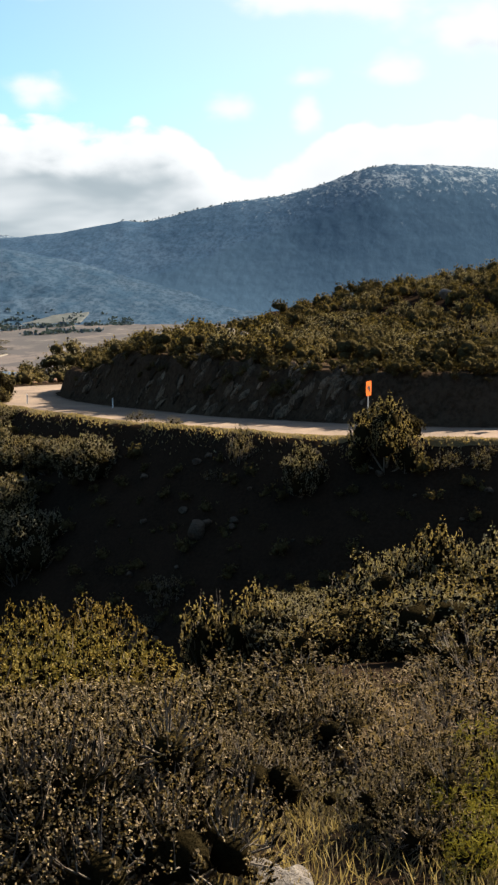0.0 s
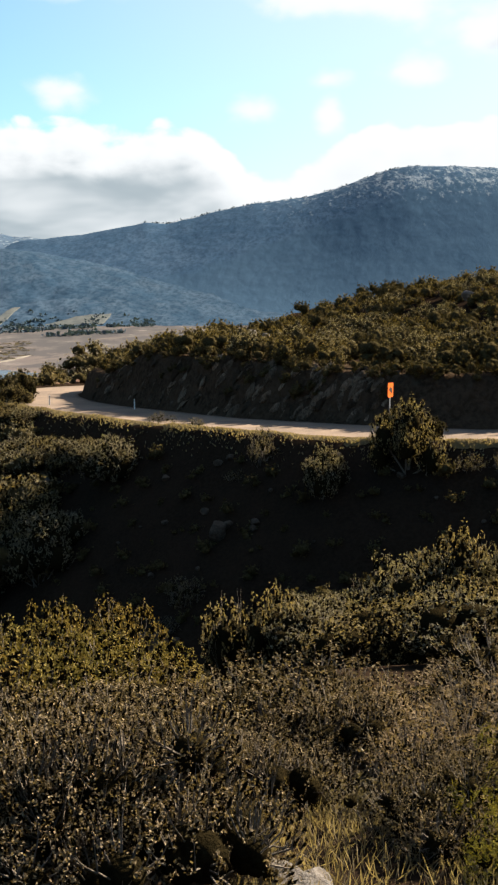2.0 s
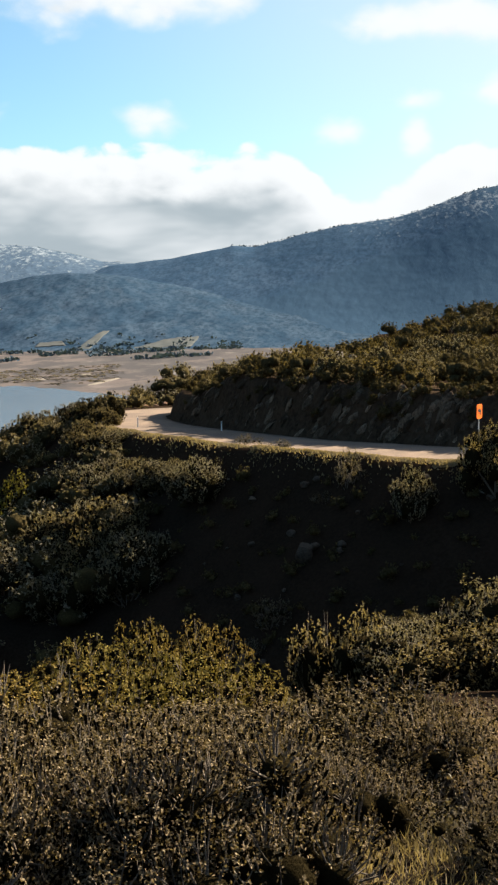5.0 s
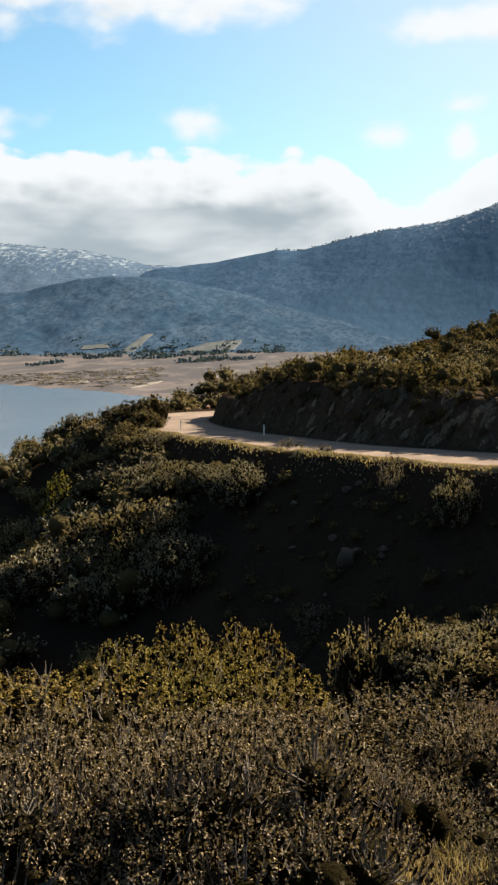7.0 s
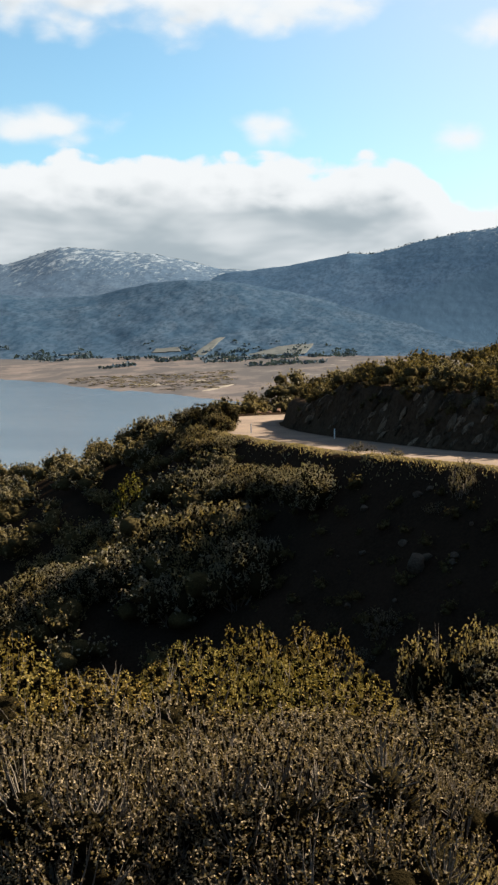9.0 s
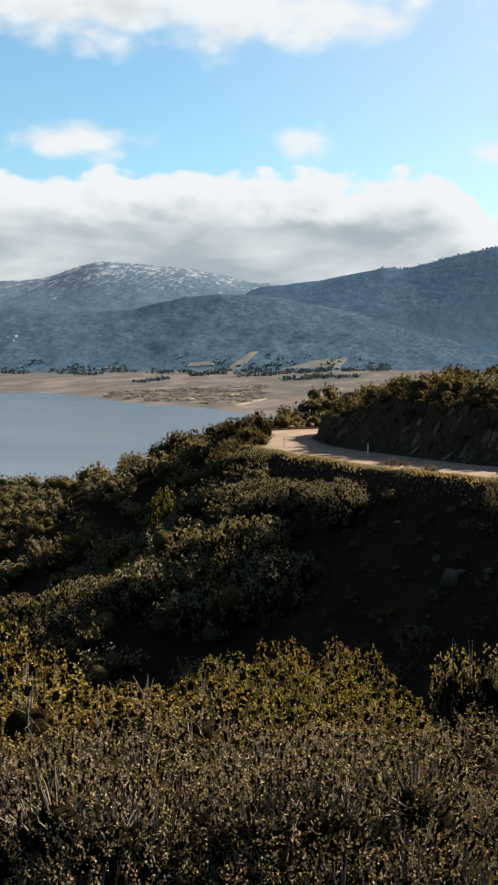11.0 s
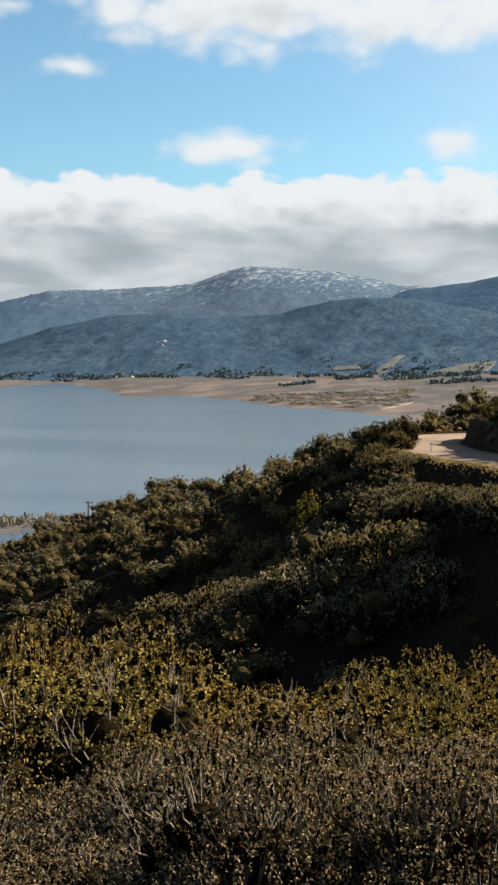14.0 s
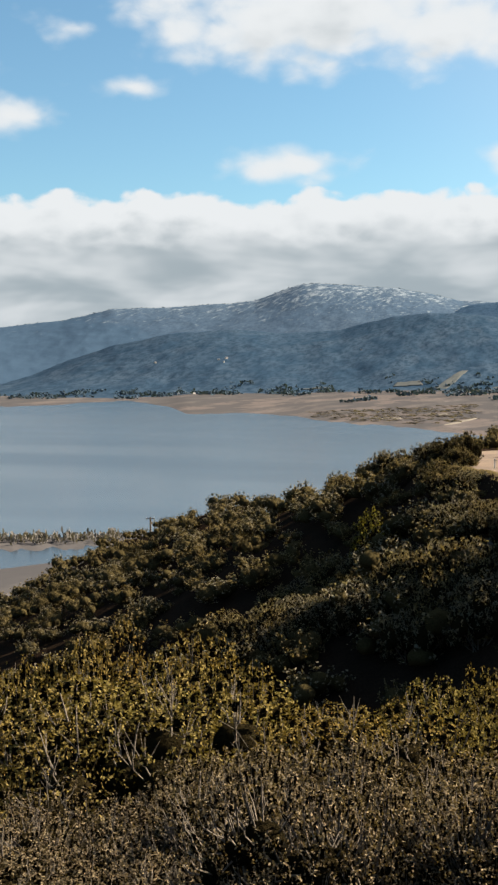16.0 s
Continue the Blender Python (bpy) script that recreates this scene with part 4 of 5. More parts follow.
def front_shrubs():
    rng = np.random.default_rng(42)
    group = "chaparral on the near slope"

    def stand(kinds, pick, kind, base, az, r, top, wide):
        """A shrub at that bearing and distance whose crown ends at that angle under the horizon."""
        x, y = crown_eye(az, r, 0)
        z = ground_at(x, y) - EYE
        tall = max(0.35, r * math.tan(math.radians(top)) - z)
        shrub(kinds, pick, x, y, z + EYE - 0.05, wide, (tall + 0.05) / base, rng.uniform(0, 360), SAYS[kind], group)

    # the dense nearest hedge, its shaded side to the camera, and the crowns behind it
    for k, az in enumerate(np.arange(-22.0, -6.2, 3.9)):
        stand(NEAR_FINE, k, "grey", 1.4, az + rng.normal(0, 0.4), 4.95 + rng.normal(0, 0.08), -21.2 + rng.normal(0, 0.4), rng.uniform(0.62, 0.74))
    for k, az in enumerate(np.arange(-23.4, -2.0, 4.3)):
        stand(NEAR_GREY, k + 2, "grey", 1.4, az + rng.normal(0, 0.5), 6.15 + rng.normal(0, 0.1), -20.4 + rng.normal(0, 0.35), rng.uniform(0.58, 0.70))
    for k, az in enumerate(np.arange(-24.0, 0.5, 4.4)):
        stand(HALF_GREY, k + 1, "grey", 1.4, az + rng.normal(0, 0.5), 7.4 + rng.normal(0, 0.12), -19.5 + rng.normal(0, 0.35), rng.uniform(0.7, 0.85))
    # looser pale wands that run down to the foot of the slope
    for k, (az, r) in enumerate(((-37.5, 7.0), (-34.2, 7.2), (-30.6, 6.9), (-27.0, 7.1), (-35.8, 6.1), (-32.0, 6.2), (-28.2, 6.0), (-25.0, 6.3), (-34.0, 5.3), (-29.8, 5.3), (-26.0, 5.4), (-37.6, 5.5))):
        stand(NEAR_TWIGGY if k % 3 == 1 else NEAR_GREY, k, "twiggy" if k % 3 == 1 else "grey", 1.4, az, r, float(np.interp(r, [5.0, 7.4], [-25.6, -20.8])) + rng.normal(0, 0.3), rng.uniform(0.55, 0.75))
    # half-bare shrubs above the rock
    for k, (az, r, top) in enumerate(((-0.8, 6.5, -21.4), (2.0, 6.7, -21.8), (4.6, 6.8, -22.6))):
        stand(NEAR_TWIGGY, k, "twiggy", 1.4, az, r, top, rng.uniform(0.5, 0.62))
    for x, y in scatter(rng, (-38, 16), (8.2, 11.4), 24, 1.4) + scatter(rng, (-39, 17), (12.0, 21.0), 54, 1.95):
        r, az = math.hypot(x, y), math.degrees(math.atan2(x, y))
        if r < 8.6 and az > 4.5:
            continue
        z = ground_at(x, y) - EYE
        half = math.degrees(0.55 / r)
        edge = min(np.interp(az + k * half, FRONT_EDGE[:, 0], FRONT_EDGE[:, 1]) for k in (-1, 0, 1))
        room = r * math.tan(math.radians(edge)) - z
        if room < 0.35:
            continue
        tall = min(room, 2.3) * rng.uniform(0.70, 0.96)
        olive = rng.uniform() < (0.97 if az < -8 else 0.12)
        kind, base = ("olive", 1.5) if olive else ("grey", 1.4)
        if r > 11.5:
            kinds = SLOPE_OLIVE if olive else SLOPE_GREY
        else:
            kinds = HALF_OLIVE if olive else HALF_GREY
        wide = min(1.3, max(0.75, tall / base * 1.05)) * rng.uniform(0.9, 1.2)
        shrub(kinds, int(rng.integers(9)), x, y, z + EYE - 0.05, wide, tall / base, rng.uniform(0, 360), SAYS[kind], group)
    # taller crowns that stand out of the brush
    for k, (az, r, top) in enumerate(((-10.0, 17, -15.1), (-8.5, 16, -15.4), (-11.4, 15, -16.0), (-7.4, 15, -17.1), (-9.0, 13.5, -17.0), (-10.6, 13, -17.2), (-6.9, 13, -18.2), (-14.2, 18, -16.2), (1.2, 9.8, -18.0), (-4.6, 9.4, -19.4), (-26.5, 15, -14.0), (-30.0, 16, -13.8), (-33.8, 15, -13.9), (10.8, 10.5, -18.8))):
        olive = az < -6
        kinds = (SLOPE_OLIVE if r > 11 else HALF_OLIVE) if olive else HALF_GREY
        stand(kinds, k, "olive" if olive else "grey", 1.5 if olive else 1.4, az, r, top, rng.uniform(0.85, 1.05))
    # low plants round the rock
    for az, r, kind, kinds, s in ((9.5, 6.3, "rust", NEAR_RUST, 0.85), (10.9, 6.9, "rust", NEAR_RUST, 0.85), (8.0, 6.8, "rust", NEAR_RUST, 0.8), (12.4, 7.0, "rust", NEAR_RUST, 0.85), (6.2, 7.3, "rust", NEAR_RUST, 0.9),
                                 (11.9, 5.5, "yellow", NEAR_YELLOW, 0.62), (13.2, 6.1, "yellow", NEAR_YELLOW, 0.75), (12.3, 4.9, "yellow", NEAR_YELLOW, 0.5), (10.6, 5.2, "rust", NEAR_RUST, 0.5), (9.6, 5.4, "grey", NEAR_GREY, 0.42), (-1.0, 4.85, "grey", NEAR_GREY, 0.22),
                                 (3.4, 6.9, "grey", NEAR_GREY, 0.55), (0.4, 6.9, "grey", NEAR_GREY, 0.5), (-1.2, 6.1, "grey", NEAR_GREY, 0.5), (14.6, 7.2, "rust", NEAR_RUST, 1.0), (7.0, 7.4, "rust", NEAR_RUST, 0.8), (9.2, 7.4, "rust", NEAR_RUST, 0.85), (11.3, 7.6, "rust", NEAR_RUST, 0.9), (13.4, 8.1, "grey", NEAR_GREY, 0.7), (8.4, 6.2, "rust", NEAR_RUST, 0.7), (10.4, 6.0, "grey", NEAR_GREY, 0.4),
                                 (5.9, 5.8, "pale", MID_PALE, 0.32), (7.4, 5.5, "pale", MID_PALE, 0.26), (4.9, 7.4, "grey", NEAR_GREY, 0.62)):
        x, y = crown_eye(az, r, 0)
        shrub(kinds, int(az * 7), x, y, ground_at(x, y) - 0.04, s, s * (0.68 if kind == "rust" else 0.8), az * 40, SAYS[kind], "low plants round the rock")


front_shrubs()


def under_road(x, y, tall):
    """True where a plant of that height on the near side stays under the line of sight to the road."""
    az, r = math.degrees(math.atan2(x, y)), math.hypot(x, y)
    if az < -12.9 or r > 112:
        return True
    edge = np.interp(az, [-12.9, -11.8, -8.4, -4, 0.3, 12.7], [-4.9, -5.6, -6.15, -6.75, -7.05, -7.35])
    return ground_at(x, y) - EYE + tall < r * math.tan(math.radians(edge))


def middle_shrubs():
    """Larger bushes on the slope that falls to the ravine, and on the bank under the road."""
    rng = np.random.default_rng(7)
    spots = scatter(rng, (-15, 18), (21.5, 50), 60, (2.2, 3.1))
    for x, y in spots:
        r, az = math.hypot(x, y), math.degrees(math.atan2(x, y))
        z = ground_at(x, y) - EYE
        half = math.degrees(1.9 / r)
        edge = min(np.interp(az + k * half, [-40, -16, -12, -10.5, -8, -6.8, -4.5, -3.0, 0, 3, 5.3, 7.6, 10.5, 12.8, 22], [-15.5, -17.2, -16.0, -15.2, -15.4, -18.6, -18.0, -15.3, -14.2, -15.4, -14.0, -12.3, -11.1, -11.6, -11]) for k in (-1, 0, 1))
        room = r * math.tan(math.radians(edge)) - z
        if room < 0.4:
            continue
        tall = min(room, 3.0) * rng.uniform(0.85, 1.03)
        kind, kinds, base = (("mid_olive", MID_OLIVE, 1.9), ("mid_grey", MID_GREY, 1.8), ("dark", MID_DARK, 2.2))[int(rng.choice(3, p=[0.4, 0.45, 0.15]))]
        s = min(1.3, max(0.6, tall / base)) * rng.uniform(0.95, 1.2)
        shrub(kinds, int(rng.integers(9)), x, y, z + EYE - 0.1, s, tall / base * 0.86, rng.uniform(0, 360), SAYS[kind], "chaparral on the ravine slope")
    single = ((6.4, 55.6, "dark", MID_DARK, 0.7, 0.8), (7.7, 55.6, "dark", MID_DARK, 0.75, 0.75), (-3.9, 38.0, "pale", MID_PALE, 0.9, 0.9), 
              (-12.75, 99, "dark", MID_DARK, 0.95, 1.45), (-13.6, 101, "dark", MID_DARK, 1.1, 1.15), (-13.2, 97, "mid_olive", MID_OLIVE, 1.2, 1.0), (-14.4, 103, "mid_grey", MID_GREY, 1.3, 1.1), (-12.6, 95, "mid_grey", MID_GREY, 1.2, 0.9), (-13.2, 118, "dark", MID_DARK, 1.4, 0.85), (-15.2, 108, "mid_olive", MID_OLIVE, 1.2, 1.0), (-13.9, 110, "mid_grey", MID_GREY, 0.9, 0.7), (2.1, 27.5, "mid_grey", MID_GREY, 0.85, 0.8), (0.5, 27.2, "mid_olive", MID_OLIVE, 0.8, 0.75), (3.8, 28.5, "mid_grey", MID_GREY, 0.8, 0.75), (-4.5, 52, "pale", MID_PALE, 1.1, 1.2), (-5.4, 51, "pale", MID_PALE, 0.8, 0.8), (10.3, 53, "pale", MID_PALE, 1.0, 0.7), (12.4, 53, "pale", MID_PALE, 1.1, 0.8),
              (11.4, 90, "pale", MID_PALE, 2.6, 2.1), (12.6, 91, "pale", MID_PALE, 2.2, 1.9), (-1.9, 57, "pale", MID_PALE, 0.6, 0.5), (0.2, 57, "pale", MID_PALE, 0.5, 0.4), (-4.0, 66, "pale", MID_PALE, 0.8, 0.6), (-5.6, 70, "pale", MID_PALE, 0.9, 0.7))
    # the crowns that stand highest over the ravine: bearing, distance, top under the horizon, width
    for n, (az, r, top, wide, kind, kinds, base) in enumerate(((-0.5, 26.5, -14.7, 0.95, "mid_olive", MID_OLIVE, 1.9), (1.9, 25.5, -15.9, 0.8, "mid_grey", MID_GREY, 1.8), (5.4, 28.0, -14.2, 0.9, "mid_grey", MID_GREY, 1.8),
                                                             (7.6, 28.5, -12.7, 0.95, "mid_grey", MID_GREY, 1.8), (9.8, 29.0, -11.5, 1.0, "mid_olive", MID_OLIVE, 1.9), (12.2, 29.0, -11.7, 1.0, "mid_grey", MID_GREY, 1.8),
                                                             (7.0, 24.0, -15.2, 0.8, "mid_olive", MID_OLIVE, 1.9), (9.7, 24.5, -14.2, 0.85, "mid_grey", MID_GREY, 1.8), (12.2, 24.0, -14.0, 0.9, "mid_olive", MID_OLIVE, 1.9), (4.2, 23.5, -16.6, 0.7, "mid_olive", MID_OLIVE, 1.9))):
        x, y = crown_eye(az, r, 0)
        z = ground_at(x, y)
        tall = min(max(r * math.tan(math.radians(top)) - (z - EYE), 1.0), 4.2)
        shrub(kinds, n, x, y, z - 0.1, wide, (tall + 0.1) / base, az * 61, SAYS[kind], "chaparral on the ravine slope")
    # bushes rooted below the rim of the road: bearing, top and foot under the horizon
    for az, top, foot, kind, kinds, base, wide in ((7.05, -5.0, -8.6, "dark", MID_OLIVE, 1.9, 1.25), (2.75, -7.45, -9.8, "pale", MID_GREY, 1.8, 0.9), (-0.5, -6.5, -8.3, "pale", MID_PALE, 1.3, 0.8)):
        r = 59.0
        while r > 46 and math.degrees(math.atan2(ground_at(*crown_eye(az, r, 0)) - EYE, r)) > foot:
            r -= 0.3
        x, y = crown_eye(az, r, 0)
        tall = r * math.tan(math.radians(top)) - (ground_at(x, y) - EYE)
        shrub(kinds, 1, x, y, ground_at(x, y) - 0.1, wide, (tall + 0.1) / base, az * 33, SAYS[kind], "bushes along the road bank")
    for az, r, kind, kinds, s, t in single:
        x, y = crown_eye(az, r, 0)
        while kind.startswith("mid") and not under_road(x, y, t * 1.9):
            r -= 0.8
            x, y = crown_eye(az, r, 0)
        shrub(kinds, int(abs(az) * 10), x, y, ground_at(x, y) - 0.15, s, t, az * 33, SAYS[kind], "bushes along the road bank")


middle_shrubs()


def rib_rows():
    """Rows of bushes that follow the ribs of the far side, each on the first ground under its line of sight."""
    rng = np.random.default_rng(61)
    rows = (((-14.26, -6.97), (-8.08, -6.85), 10, 2.0, "mid_grey"), ((-16.01, -9.48), (-12.01, -8.93), 5, 3.3, "mid_olive"), ((-15.19, -10.64), (-11.16, -9.99), 5, 3.2, "mid_grey"), ((-15.51, -12.32), (-11.91, -11.6), 4, 2.5, "mid_grey"),
            ((-17.74, -9.73), (-23.95, -12.26), 7, 2.6, "mid_olive"), ((-17.32, -11.12), (-23.97, -13.15), 8, 2.6, "mid_grey"), ((-13.38, -5.32), (-13.38, -5.32), 1, 2.6, "mid_olive"), ((-17.2, -7.4), (-17.2, -7.4), 1, 4.4, "yellow_bush"))
    single = ((-12.3, -8.9, 3.4, "mid_olive"), (-13.7, -8.8, 3.0, "mid_grey"), (-15.4, -10.0, 2.8, "mid_olive"), (-12.8, -11.5, 2.4, "mid_grey"), (-14.0, -10.7, 2.8, "mid_olive"), (-19.35, -10.1, 2.6, "mid_olive"),
              (-20.6, -10.8, 2.4, "mid_grey"), (-21.8, -11.3, 2.4, "mid_olive"), (-18.0, -11.3, 2.6, "mid_olive"), (-19.8, -11.95, 2.4, "mid_grey"), (-21.5, -12.4, 2.2, "mid_olive"), (-16.6, -10.8, 2.4, "mid_grey"),
              (-9.6, -6.95, 2.0, "mid_grey"), (-11.3, -6.85, 2.3, "mid_olive"), (-12.8, -7.5, 2.4, "mid_grey"), (-10.4, -7.3, 2.0, "mid_olive"), (-13.8, -4.8, 2.4, "mid_olive"), (-16.4, -4.3, 2.0, "mid_grey"), (-14.3, -3.7, 2.2, "dark"))
    rows += tuple(((a, e), (a, e), 1, tall, kind) for a, e, tall, kind in single)
    kinds = {"mid_grey": (MID_GREY, 1.8), "mid_olive": (MID_OLIVE, 1.9), "dark": (MID_DARK, 2.2), "yellow_bush": (MID_YELLOW, 1.9)}
    reach = np.arange(58, 125, 0.5)
    for (a0, e0), (a1, e1), count, tall, kind in rows:
        for k in range(count):
            u = k / max(count - 1, 1)
            loose = 0.0 if count == 1 else 1.0
            az = a0 + (a1 - a0) * u + rng.normal(0, 0.15) * loose
            slope = math.tan(math.radians(e0 + (e1 - e0) * u + rng.normal(0, 0.16) * loose))
            high = tall * (1 + rng.uniform(-0.25, 0.3) * loose)
            a = math.radians(az)
            over = reach * slope - land(np.sin(a) * reach, np.cos(a) * reach)
            r = reach[np.argmax(over <= high)] if over.min() <= high else reach[np.argmin(over)]
            x, y = crown_eye(az, r, 0)
            high = min(max(1.2, r * slope - (ground_at(x, y) - EYE)), tall * 1.4)
            pick = kind if loose == 0 or rng.uniform() < 0.7 else ("mid_grey", "mid_olive")[k % 2]
            shapes, base = kinds[pick]
            shrub(shapes, int(rng.integers(9)), x, y, ground_at(x, y) - 0.12, min(high / base, 1.45) * rng.uniform(0.9, 1.1), high / base, rng.uniform(0, 360), SAYS[pick], "bushes along the ribs of the far slope")


rib_rows()


def brush_cover(name, label, leaf, seed, spots, form, low=0.7, high=1.4):
    """One sheet of brush: many plants joined, each of a few hundred leaf clumps."""
    rng = np.random.default_rng(seed)
    shapes = [shrub_form(seed * 31 + k, **form) for k in range(6)]
    V, F, M, n = [], [], [], 0
    zs = land(np.array([p[0] for p in spots]), np.array([p[1] for p in spots])) + EYE
    for (x, y), z in zip(spots, zs):
        lv, lf, sv, sf, cv, cf = shapes[int(rng.integers(6))]
        a, s = rng.uniform(0, 6.2832), rng.uniform(low, high)
        c, q = math.cos(a) * s, math.sin(a) * s
        t = s * rng.uniform(0.72, 1.02)
        for v, f, k in ((lv, lf, 0), (cv, cf, 1)):
            w = np.stack([v[:, 0] * c - v[:, 1] * q + x, v[:, 0] * q + v[:, 1] * c + y, v[:, 2] * t + z - 0.1], 1)
            V.append(w)
            F.append(f + n)
            M.append(np.full(len(f), k))
            n += len(w)
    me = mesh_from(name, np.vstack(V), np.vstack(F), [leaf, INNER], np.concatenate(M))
    return tagged(new(name, me), label, "brush", kind="stuff")


def hill_brush():
    rng = np.random.default_rng(99)
    form = dict(high=1.5, wide=1.15, tufts=40, leaves=9, length=0.115, width=0.072, tuft=0.19, stretch=1.25, upright=1.0, dense=0.4, lumps=6, core=0.74, coarse=True)
    # the hill above the cut
    spots = {"olive": [], "grey": [], "dark": []}
    large = dict(form, high=1.9, wide=1.4, tufts=50, lumps=7)
    cand = scatter(rng, (-11, 17), (63, 132), 640, 2.15)
    X, Y = np.array(cand).T
    d, rz, side, at = nearest(ROAD_LINE, X, Y)
    cd, cz, cside, ca = nearest(CREST, X, Y)
    for (x, y), dd, ss, over, sc in zip(cand, d, side, cd, cside):
        if sc < 0 and over > 20:
            continue
        if ss > 0 and dd > (5.2 if math.degrees(math.atan2(x, y)) < 3.5 else 6.6):
            # low on the right, dark leaf colour stands in for the slope's shade
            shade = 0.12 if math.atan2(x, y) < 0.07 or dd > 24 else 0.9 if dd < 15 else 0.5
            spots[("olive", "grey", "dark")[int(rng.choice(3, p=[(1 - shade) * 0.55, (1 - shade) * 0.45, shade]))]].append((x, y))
    brush_cover("chaparral", "sunlit olive chaparral covering a rounded hill", LEAF_HILL, 1, spots["olive"], large, 0.7, 1.35)
    brush_cover("chaparral", "grey-green chaparral mixed over a rounded hill", LEAF_SAGE, 2, spots["grey"], large, 0.7, 1.35)
    brush_cover("chaparral", "dark scrub oak mixed over a rounded hill, its colour also standing in for shade", LEAF_DARK, 3, spots["dark"], large, 0.75, 1.4)
    # the spur and its flanks
    bigger = dict(form, high=2.0, wide=1.65, tufts=52, leaves=9, lumps=8, tuft=0.22, length=0.13, width=0.08)
    spots = {"olive": [], "grey": [], "dark": []}
    cand = scatter(rng, (-40, -7), (50, 205), 800, (3.1, 4.4))
    X, Y = np.array(cand).T
    d, rz, side, at = nearest(ROAD_LINE, X, Y)
    cd, cz, cside, ca = nearest(SPUR, X, Y)
    hd = nearest(RIB, X, Y)[0]
    for (x, y), dd, ss, over, sc, hollow in zip(cand, d, side, cd, cside, hd):
        if sc > 0 and over > 9 and math.atan2(x, y) < -0.24:
            continue
        az = math.degrees(math.atan2(x, y))
        if az < -37.5 or (az < -16 and ground_at(x, y) - EYE + 2.5 < -0.288 * math.hypot(x, y)):
            continue
        if hollow > 14 and over > 20 and az < -15 and rng.uniform() < 0.25:
            continue
        if dd > (6.4 if az > -10.5 else 5.6) and ss < 0 and not (az > -10.2 and math.hypot(x, y) < 88) and under_road(x, y, 2.9):
            spots[("olive", "grey", "dark")[int(rng.choice(3, p=[0.36, 0.48, 0.16]))]].append((x, y))
    brush_cover("chaparral", "olive chaparral on a spur above the lake", LEAF_BROWN, 4, spots["olive"], bigger, 0.9, 1.8)
    brush_cover("chaparral", "grey-green chaparral on a spur above the lake", LEAF_SAGE, 5, spots["grey"], bigger, 0.9, 1.85)
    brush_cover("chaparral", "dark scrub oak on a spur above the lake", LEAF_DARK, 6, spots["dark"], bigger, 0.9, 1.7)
    # tufts that hold on to the face of the cut, dark-leaved to deepen its shade
    t = np.gradient(ROAD_LINE[:, :2], axis=0)
    i, off = rng.uniform(26, 104, 150), rng.uniform(4.0, 6.0, 150)
    k = i.astype(int)
    way = t[k] / np.linalg.norm(t[k], axis=1)[:, None]
    tuft = ROAD_LINE[k, :2] + t[k] * (i - k)[:, None] + np.stack([way[:, 1], -way[:, 0]], 1) * off[:, None]
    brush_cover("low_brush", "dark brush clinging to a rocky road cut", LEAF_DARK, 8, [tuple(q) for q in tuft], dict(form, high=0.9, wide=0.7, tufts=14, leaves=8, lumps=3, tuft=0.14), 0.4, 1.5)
    # thin low growth on the shaded fill, its dark leaf colour adding to that shade
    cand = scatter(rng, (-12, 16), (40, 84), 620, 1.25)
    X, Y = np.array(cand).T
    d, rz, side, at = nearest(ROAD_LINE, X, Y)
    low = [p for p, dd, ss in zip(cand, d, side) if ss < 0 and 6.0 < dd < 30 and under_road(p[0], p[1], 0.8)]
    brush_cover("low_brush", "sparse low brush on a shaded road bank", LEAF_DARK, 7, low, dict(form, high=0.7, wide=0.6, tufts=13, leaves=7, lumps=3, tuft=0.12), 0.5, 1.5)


hill_brush()


def grass_strip():
    """Dry grass along the outer edge of the road, and tufts by the rock."""
    rng = np.random.default_rng(5)
    t = np.gradient(ROAD_LINE[:, :2], axis=0)
    t /= np.linalg.norm(t, axis=1)[:, None]
    right = np.stack([t[:, 1], -t[:, 0]], 1)
    i = rng.uniform(18, 118, 14000)
    k = i.astype(int)
    off = -3.7 - np.abs(rng.normal(0, 0.75, 14000)) + rng.normal(0, 0.12, 14000)
    base = ROAD_LINE[k, :2] + (ROAD_LINE[k + 1, :2] - ROAD_LINE[k, :2]) * (i - k)[:, None] + right[k] * off[:, None]
    thick = smooth_noise(base[:, 0] * 0.6, base[:, 1] * 0.6, 3) + rng.normal(0, 0.18, len(base)) > 0.34
    base = base[thick]
    z = land(base[:, 0], base[:, 1]) + EYE
    at = np.column_stack([base, z - 0.02])
    v, f = leaf_quads(rng, at, np.tile([0, 0, 1.5], (len(at), 1)) + rng.normal(0, 0.4, (len(at), 3)), 0.17, 0.07)
    me = mesh_from("dry_grass", v, f, [GRASS_DRY])
    tagged(new("dry_grass", me), "sunlit strip of dry grass along the road edge", "grass", kind="stuff")
    n = 9000
    az, r = rng.uniform(-3, 13.5, n), rng.uniform(4.3, 7.4, n)
    x, y = np.sin(np.radians(az)) * r, np.cos(np.radians(az)) * r
    keep = smooth_noise(x * 1.5, y * 1.5, 9) + rng.normal(0, 0.1, n) > 0.45
    x, y = x[keep], y[keep]
    at = np.column_stack([x, y, land(x, y) + EYE - 0.02])
    v, f = leaf_quads(rng, at, np.tile([0, 0, 1.3], (len(at), 1)) + rng.normal(0, 0.35, (len(at), 3)), 0.13, 0.007)
    me = mesh_from("dry_grass", v, f, [GRASS_DRY])
    tagged(new("dry_grass", me), "pale dry grass tufts round a rock", "grass", kind="stuff")


grass_strip()

